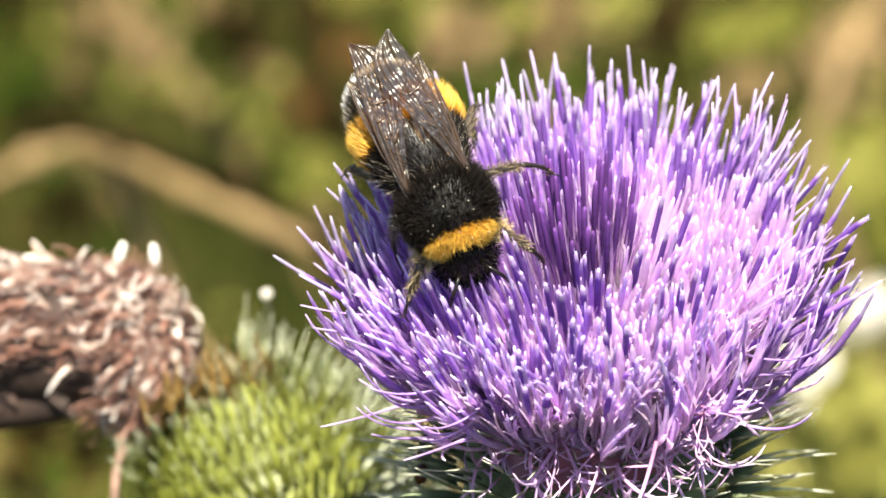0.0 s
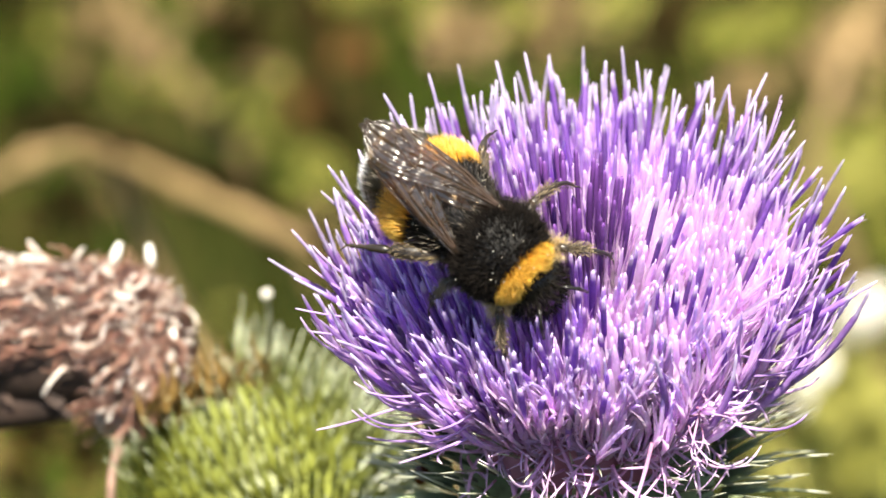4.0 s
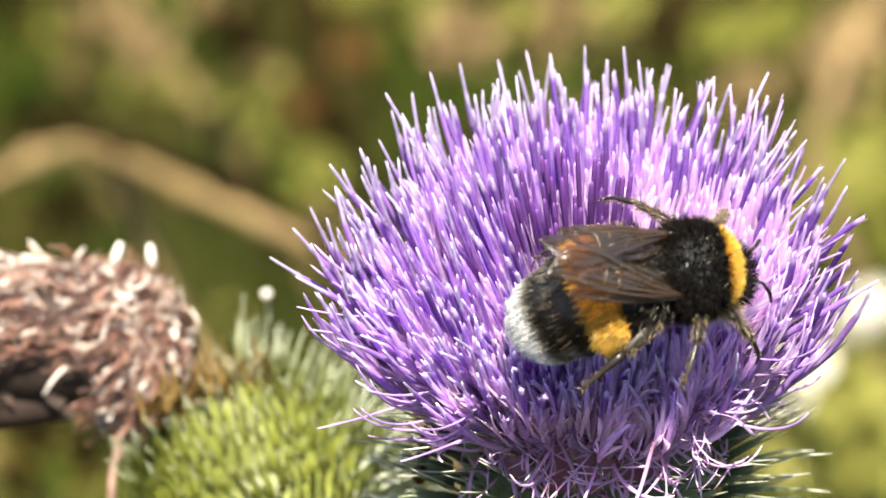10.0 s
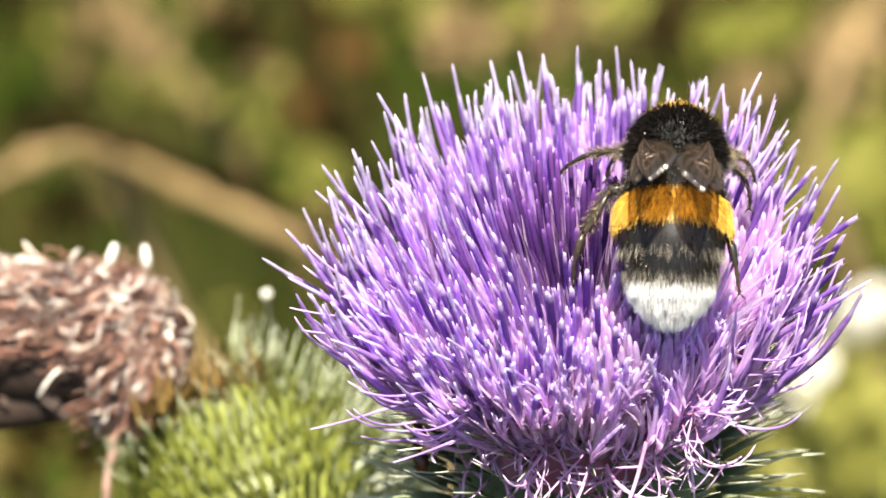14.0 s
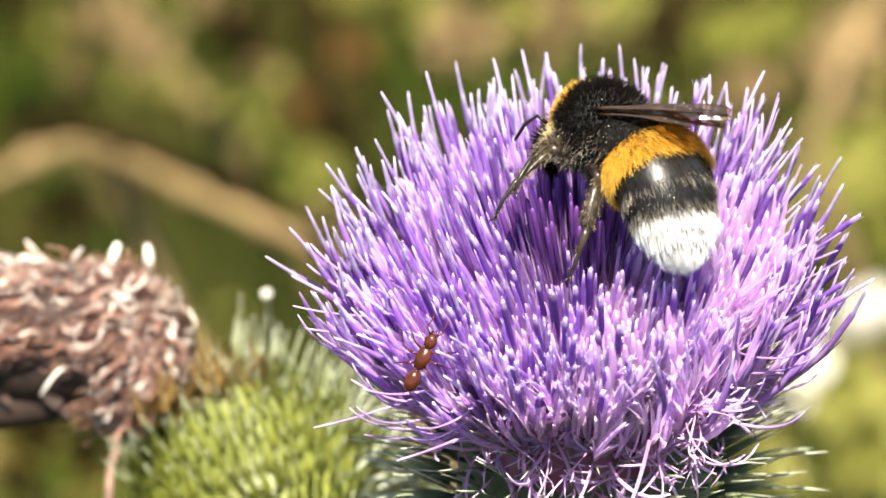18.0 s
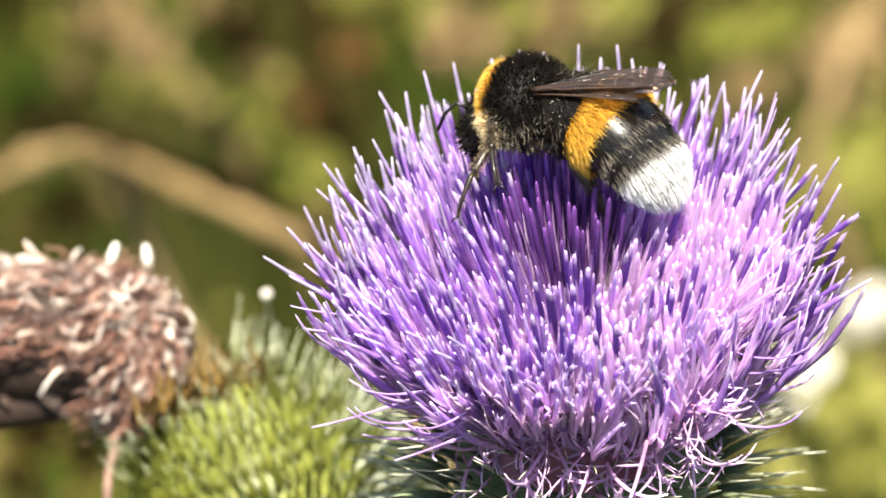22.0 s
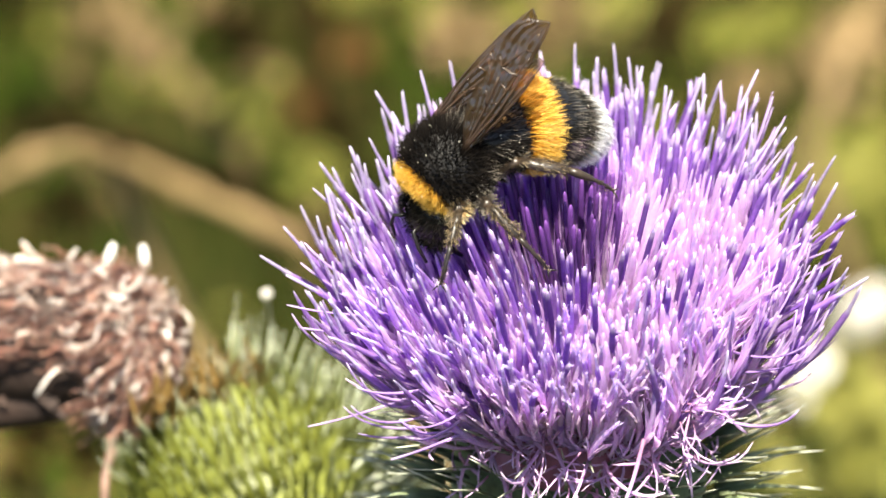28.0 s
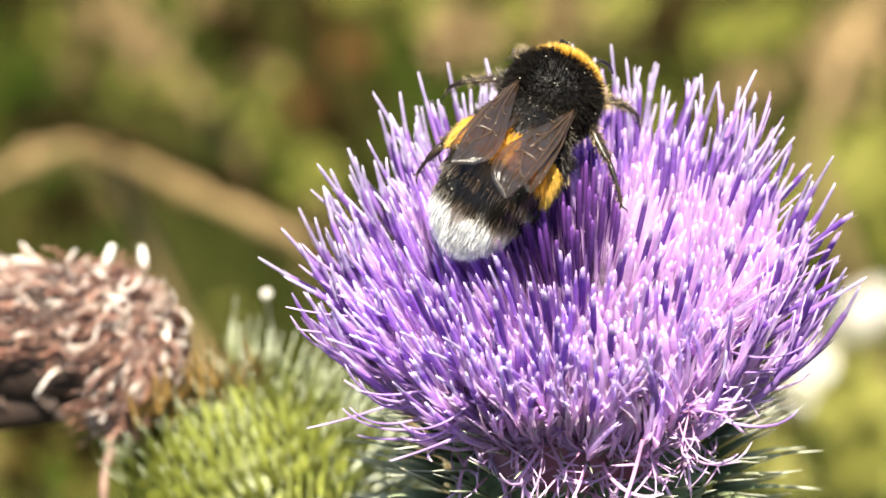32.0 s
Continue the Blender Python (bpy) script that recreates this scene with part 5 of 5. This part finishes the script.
# seconds, degrees that the abdomen droops and swings at the waist
ABDOMEN_ROWS = [
    (0, -1.7, 4.3), (0.5, -0.3, 4.9), (1, -0.8, 6.9), (1.5, -0.3, 2.9), (2, -0.3, 6.1), (2.5, 0.2, 2.4), (3, 1.9, 1.1), (3.5, 0.7, 1.8),
    (5.5, -2.8, 3.1), (6, 1.1, 3.4), (6.5, 3.0, 2.5), (7, 2.9, -1.0), (7.5, 4.7, 1.8), (8, 6.4, 5.1), (8.2, 3.2, 0.7), (8.4, 3.0, 0.8),
    (8.6, 3.0, 0.7), (8.8, 2.3, 1.2), (9, -2.4, 0.5), (9.5, -0.7, 5.0), (10, -0.2, 8.9), (10.5, -0.3, 5.5), (11, -4.0, -0.5), (11.5, 0.0, -0.1),
    (12, -3.5, -1.5), (13, -2.6, -1.7), (13.5, -6.7, 2.5), (14, -7.3, 0.8), (14.5, -9.0, -1.2), (16.5, -5.9, -8.9), (17, -3.2, -14.9), (18, -2.6, -7.3),
    (18.5, -8.9, -6.6), (19, -2.5, -3.5), (20, 2.6, -1.9), (20.5, -2.6, -2.6), (21, 4.9, 0.7), (22, 7.8, -0.8), (22.5, 4.4, -2.8), (23, 4.3, 0.7),
    (23.5, -1.7, -1.2), (24, -6.4, 0.1), (25, -18.1, -1.7), (25.5, -20.3, -0.7), (27.5, -17.8, -3.9), (28, -19.1, -3.5), (28.5, -18.0, -5.7), (29, -11.0, -10.4),
    (29.5, -17.6, -9.0), (30, -10.9, -8.1), (30.3, -9.1, -1.9), (30.6, -7.2, -0.2), (31, -4.1, 2.6), (31.2, -0.6, -0.0), (31.4, -0.7, 0.3), (31.6, -1.4, 2.3),
    (31.7, 3.9, 2.0), (31.8, 6.4, 2.1), (32, 9.7, -4.3),
]
FLOWER_ROWS = [
    (0, pose(0.009553, -0.004047, 0.794221, 9.91, -3.93, 2.76)),
    (0.5, pose(0.009712, -0.004087, 0.794163, 9.90, -4.03, 2.83)),
    (1, pose(0.009513, -0.004095, 0.794151, 9.89, -4.14, 2.91)),
    (1.5, pose(0.009652, -0.004092, 0.794157, 9.89, -4.16, 2.92)),
    (2, pose(0.009356, -0.004110, 0.794130, 9.89, -4.22, 2.96)),
    (2.5, pose(0.009448, -0.004099, 0.794146, 9.90, -4.13, 2.90)),
    (3, pose(0.009383, -0.004140, 0.794087, 9.90, -4.10, 2.87)),
    (3.5, pose(0.009238, -0.004125, 0.794109, 9.89, -4.16, 2.92)),
    (6, pose(0.009231, -0.004107, 0.794135, 9.90, -4.10, 2.88)),
    (7, pose(0.009297, -0.004095, 0.794151, 9.89, -4.14, 2.91)),
    (8, pose(0.009297, -0.004099, 0.794146, 9.90, -4.13, 2.90)),
    (9, pose(0.009376, -0.004072, 0.794184, 9.90, -4.09, 2.87)),
    (10, pose(0.009316, -0.004072, 0.794184, 9.90, -4.09, 2.87)),
    (11, pose(0.009132, -0.004061, 0.794201, 9.89, -4.14, 2.91)),
    (12, pose(0.008942, -0.004092, 0.794157, 9.89, -4.16, 2.92)),
    (13, pose(0.008765, -0.004065, 0.794195, 9.90, -4.12, 2.89)),
    (14, pose(0.008831, -0.004088, 0.794162, 9.89, -4.17, 2.93)),
    (14.5, pose(0.008949, -0.004069, 0.794189, 9.90, -4.11, 2.88)),
    (16.5, pose(0.009015, -0.004035, 0.794238, 9.90, -4.11, 2.88)),
    (17, pose(0.009035, -0.004061, 0.794200, 9.90, -4.14, 2.90)),
    (18, pose(0.009060, -0.004019, 0.794260, 9.89, -4.17, 2.93)),
    (19, pose(0.009055, -0.004005, 0.794281, 9.90, -4.10, 2.88)),
    (20, pose(0.008961, -0.004019, 0.794260, 9.89, -4.17, 2.93)),
    (21, pose(0.008910, -0.004027, 0.794249, 9.89, -4.14, 2.91)),
    (22, pose(0.008903, -0.004019, 0.794260, 9.89, -4.17, 2.93)),
    (23, pose(0.008784, -0.004016, 0.794265, 9.89, -4.19, 2.94)),
    (23.5, pose(0.008949, -0.004008, 0.794275, 9.89, -4.22, 2.96)),
    (24, pose(0.008916, -0.003986, 0.794307, 9.89, -4.17, 2.93)),
    (25, pose(0.008858, -0.003986, 0.794307, 9.89, -4.17, 2.93)),
    (25.5, pose(0.008838, -0.004001, 0.794286, 9.89, -4.25, 2.98)),
    (27.5, pose(0.008693, -0.003983, 0.794312, 9.89, -4.19, 2.94)),
    (28, pose(0.008667, -0.003979, 0.794318, 9.89, -4.20, 2.95)),
    (29, pose(0.008600, -0.003997, 0.794292, 9.89, -4.27, 2.99)),
    (30, pose(0.008587, -0.004008, 0.794276, 9.88, -4.36, 3.06)),
    (31, pose(0.008567, -0.004016, 0.794265, 9.89, -4.32, 3.04)),
    (32, pose(0.008567, -0.004012, 0.794270, 9.88, -4.34, 3.05)),
]
WITHERED_ROWS = [
    (0, pose(-0.016645, 0.024911, 0.765839)),
    (0.5, pose(-0.016521, 0.024899, 0.765821)),
    (1, pose(-0.016730, 0.024899, 0.765821)),
    (1.5, pose(-0.016645, 0.024911, 0.765839)),
    (2, pose(-0.016833, 0.024899, 0.765822)),
    (2.5, pose(-0.016770, 0.024911, 0.765839)),
    (3, pose(-0.016833, 0.024875, 0.765788)),
    (3.5, pose(-0.016959, 0.024887, 0.765804)),
    (6, pose(-0.016959, 0.024911, 0.765839)),
    (7, pose(-0.016875, 0.024899, 0.765822)),
    (8, pose(-0.016897, 0.024899, 0.765822)),
    (9, pose(-0.016854, 0.024899, 0.765822)),
    (10, pose(-0.016896, 0.024900, 0.765823)),
    (11, pose(-0.017042, 0.024899, 0.765822)),
    (12, pose(-0.017230, 0.024863, 0.765771)),
    (13, pose(-0.017357, 0.024875, 0.765788)),
    (14, pose(-0.017294, 0.024852, 0.765754)),
    (14.5, pose(-0.017209, 0.024863, 0.765771)),
    (16.5, pose(-0.017147, 0.024875, 0.765788)),
    (17, pose(-0.017126, 0.024887, 0.765804)),
    (18, pose(-0.017085, 0.024887, 0.765804)),
    (19, pose(-0.017085, 0.024887, 0.765804)),
    (20, pose(-0.017189, 0.024875, 0.765788)),
    (21, pose(-0.017209, 0.024863, 0.765771)),
    (22, pose(-0.017209, 0.024875, 0.765788)),
    (23, pose(-0.017314, 0.024875, 0.765788)),
    (23.5, pose(-0.017189, 0.024887, 0.765804)),
    (24, pose(-0.017209, 0.024875, 0.765788)),
    (25, pose(-0.017230, 0.024887, 0.765804)),
    (25.5, pose(-0.017273, 0.024875, 0.765788)),
    (27.5, pose(-0.017377, 0.024863, 0.765771)),
    (28, pose(-0.017418, 0.024863, 0.765771)),
    (29, pose(-0.017482, 0.024839, 0.765736)),
    (30, pose(-0.017503, 0.024852, 0.765754)),
    (31, pose(-0.017503, 0.024828, 0.765720)),
    (32, pose(-0.017503, 0.024828, 0.765720)),
]

# for each side: seconds, degrees out from straight back, degrees up, degrees of roof-like twist
WING_ROWS = {
    1: [
        (0, -8, 12, 8), (1, 4, 4, 9), (2, -1, 4, 9), (3, -10, 18, 8), (6, -12, 22, 8), (7, -6, 4, 8), (8, -14, 15, 8), (9, 0, 15, 10), (10, -3, 26, 14),
        (11, -14, 35, 20), (12, -14, 26, 25), (13, -12, 23, 28), (14, -5, 22, 30), (17, -9, 11, 20), (18, -7, 17, 2), (19, -14, 5, 22), (20, -14, 14, 30), (21, -4, 22, 32),
        (22, -2, 15, 14), (23, -7, 21, 22), (24, -4, 23, 32), (25, 13, 22, 42), (28, 13, 24, 44), (29, 13, 27, 46), (30, 13, 45, 26), (31, -14, 4, 10), (32, -0, 20, 12),
    ],
    -1: [
        (0, -1, 10, 2), (1, -13, 4, 9), (2, -5, 4, 9), (3, -10, 18, -4), (6, -8, 22, -4), (7, -2, 4, 8), (8, 2, 15, 8), (9, -14, 15, 10), (10, -9, 26, 14),
        (11, 9, 43, 20), (12, 4, 28, 25), (13, -1, 26, 28), (14, 0, 19, 30), (17, -16, 12, -14), (18, -14, 15, -4), (19, -18, 8, -16), (20, -18, 13, -22), (21, -16, 20, -24),
        (22, -16, 14, -14), (23, -17, 20, -20), (24, -18, 24, -30), (25, -21, 21, -42), (28, -18, 18, -46), (29, -18, 12, -32), (30, -6, 8, -10), (31, 7, 4, 10), (32, -1, 17, 12),
    ],
}
# for each leg: seconds, degrees forward of its rest, degrees up, degrees of twist
LEG_ROWS = {
    ('front', 1): [
        (0, 0, 0, 0), (1, 0, 0, 0), (2, 0, 0, 0), (3, 0, 0, 0), (6, 0, 0, 0), (7, 0, 0, 0), (8, 0, 0, 0), (9, 0, 0, 0), (10, 0, 0, 0),
        (11, 0, 0, 0), (12, 0, 0, 0), (13, 0, 0, 0), (14, 0, 0, 0), (17, 0, 0, 0), (18, -49, 17, 9), (19, -51, 15, 24), (20, -46, 12, 22), (21, -52, -3, -25),
        (22, -57, 15, 26), (23, -41, 14, 20), (24, -59, 15, -29), (25, -34, 17, -18), (28, -11, 25, -41), (29, -19, 53, -45), (30, -24, 42, -58), (31, 0, 0, 0), (32, 0, 0, 0),
    ],
    ('front', -1): [
        (0, 0, 0, 0), (1, 3, 45, -22), (2, 0, 0, 0), (3, 0, 0, 0), (6, 0, 0, 0), (7, 0, 0, 0), (8, 0, 0, 0), (9, 0, 0, 0), (10, 0, 0, 0),
        (11, 0, 0, 0), (12, 0, 0, 0), (13, 0, 0, 0), (14, 0, 0, 0), (17, 0, 0, 0), (18, 0, 0, 0), (19, 0, 0, 0), (20, 0, 0, 0), (21, 0, 0, 0),
        (22, 0, 0, 0), (23, 0, 0, 0), (24, 0, 0, 0), (25, 0, 0, 0), (28, 0, 0, 0), (29, 0, 0, 0), (30, 0, 0, 0), (31, 0, 0, 0), (32, 0, 0, 0),
    ],
    ('mid', 1): [
        (0, -31, -4, -37), (1, -17, -14, -21), (2, -32, 2, -11), (3, -20, -21, -18), (6, -46, 24, -8), (7, -45, -16, -3), (8, -22, 21, 3), (9, -2, -12, 1), (10, -30, 7, 22),
        (11, -12, -1, -20), (12, 21, 7, 10), (13, 26, 4, 4), (14, 28, 20, 15), (17, 0, 0, 0), (18, 0, 0, 0), (19, 0, 0, 0), (20, 0, 0, 0), (21, 0, 0, 0),
        (22, 0, 0, 0), (23, 0, 0, 0), (24, 0, 0, 0), (25, 0, 0, 0), (28, 0, 0, 0), (29, 0, 0, 0), (30, 0, 0, 0), (31, 6, 39, -39), (32, 0, 0, 0),
    ],
    ('mid', -1): [
        (0, -40, -51, 25), (1, -4, 29, 35), (2, -49, -28, 16), (3, -41, -18, 20), (6, -42, -15, -2), (7, 0, 0, 0), (8, -45, -32, 16), (9, -7, 70, 1), (10, -10, 59, -24),
        (11, 46, -25, 9), (12, 40, -10, 7), (13, 30, 18, 27), (14, 45, -8, -1), (17, 0, 0, 0), (18, 0, 0, 0), (19, 0, 0, 0), (20, 0, 0, 0), (21, 0, 0, 0),
        (22, 0, 0, 0), (23, 0, 0, 0), (24, 0, 0, 0), (25, 0, 0, 0), (28, 0, 0, 0), (29, 0, 0, 0), (30, 0, 0, 0), (31, -19, -3, -49), (32, -31, 34, -13),
    ],
    ('hind', 1): [
        (0, -15, -2, -6), (1, 0, 0, 0), (2, -13, 4, -8), (3, -14, 2, -17), (6, -23, 6, -8), (7, -19, 14, -6), (8, -16, 7, 14), (9, 9, 3, 12), (10, -11, 8, 34),
        (11, 11, 9, 10), (12, 16, -11, 43), (13, 3, -21, 14), (14, 15, -7, 20), (17, 2, -27, -10), (18, -8, -16, -8), (19, -33, -29, 14), (20, -41, -21, -7), (21, -43, -10, 1),
        (22, -40, -11, 23), (23, -36, -11, 20), (24, -36, -15, 8), (25, -9, -20, -8), (28, 0, 3, 3), (29, 0, -7, -7), (30, -14, -16, -13), (31, -13, -3, -43), (32, 0, 0, 0),
    ],
    ('hind', -1): [
        (0, -11, -9, 1), (1, 5, 34, -7), (2, -13, -9, -26), (3, 0, 36, -14), (6, 1, 38, -8), (7, 25, -24, -75), (8, 11, 25, -15), (9, -15, 46, 3), (10, -3, 36, -11),
        (11, -10, 43, -11), (12, -17, 13, -24), (13, -8, 6, -12), (14, -19, 14, -4), (17, 0, 0, 0), (18, 0, 0, 0), (19, 0, 0, 0), (20, 0, 0, 0), (21, 0, 0, 0),
        (22, 0, 0, 0), (23, 0, 0, 0), (24, 0, 0, 0), (25, 0, 0, 0), (28, 0, 0, 0), (29, 0, 0, 0), (30, 0, 0, 0), (31, 0, 0, 0), (32, -17, -7, -41),
    ],
}
ANT_ROWS = [
    (0, pose(-0.00128, 0.00178, 0.78125, 12.2, -62.0, 68.6)),
    (13, pose(-0.00144, 0.00178, 0.78125, 12.2, -62.0, 68.6)),
    (14.2, pose(-0.00166, -0.00787, 0.79004, -6.4, -63.1, 101.0)),
    (14.5, pose(-0.00170, -0.01267, 0.79448, -6.4, -63.1, 101.0)),
    (16.5, pose(-0.00161, -0.01351, 0.79886, 6.4, -63.1, 79.0)),
    (17, pose(-0.00112, -0.01304, 0.80018, 12.2, -62.0, 68.6)),
    (17.5, pose(-0.00071, -0.01292, 0.80033, 22.5, -56.7, 47.5)),
    (18, pose(-0.00134, -0.01331, 0.80048, 24.2, -55.0, 43.2)),
    (18.25, pose(-0.00135, -0.01437, 0.79870, 26.8, 11.1, -18.8)),
    (18.5, pose(-0.00105, -0.01481, 0.79712, 15.8, 40.5, -56.7)),
    (19, pose(-0.00079, -0.01385, 0.79456, 19.9, 35.3, -45.9)),
    (19.5, pose(0.00086, -0.01623, 0.79556, 28.3, -2.4, -8.7)),
    (20, pose(0.00142, -0.01611, 0.79571, 27.7, 3.2, -12.7)),
    (20.5, pose(0.00248, -0.01507, 0.79379, 25.6, 18.7, -25.3)),
    (21.2, pose(0.00326, -0.00713, 0.78608, 21.5, 32.4, -41.2)),
    (22, pose(0.00349, 0.00541, 0.77615, 21.5, 32.4, -41.2)),
    (32, pose(0.00276, 0.00542, 0.77614, 21.5, 32.4, -41.2)),
]


def motions():
    walk(ant, ANT_ROWS)
    walk(bee, BEE_ROWS)
    waist = Matrix.Translation(WAIST * MM)
    walk(abdomen, [(t, waist @ pose(0, 0, 0, 0, droop, swing) @ waist.inverted()) for t, droop, swing in ABDOMEN_ROWS])
    walk(thistle, FLOWER_ROWS)
    walk(withered, [(t, m @ pose(0, 0, 0, -35)) for t, m in WITHERED_ROWS])
    for ob, sgn, fore in wings:
        walk(ob, [(t, wing_pose(sgn, fore, spread + (0 if fore else 7), lift - (0 if fore else 3), roll)) for t, spread, lift, roll in WING_ROWS[sgn]])
    rng = random.Random(5)
    for ob, kind, sgn in legs:
        walk(ob, [(t, leg_pose(kind, sgn, swing + rng.uniform(-3, 3), lift + rng.uniform(-3, 3), twist)) for t, swing, lift, twist in LEG_ROWS[kind, sgn]])


motions()
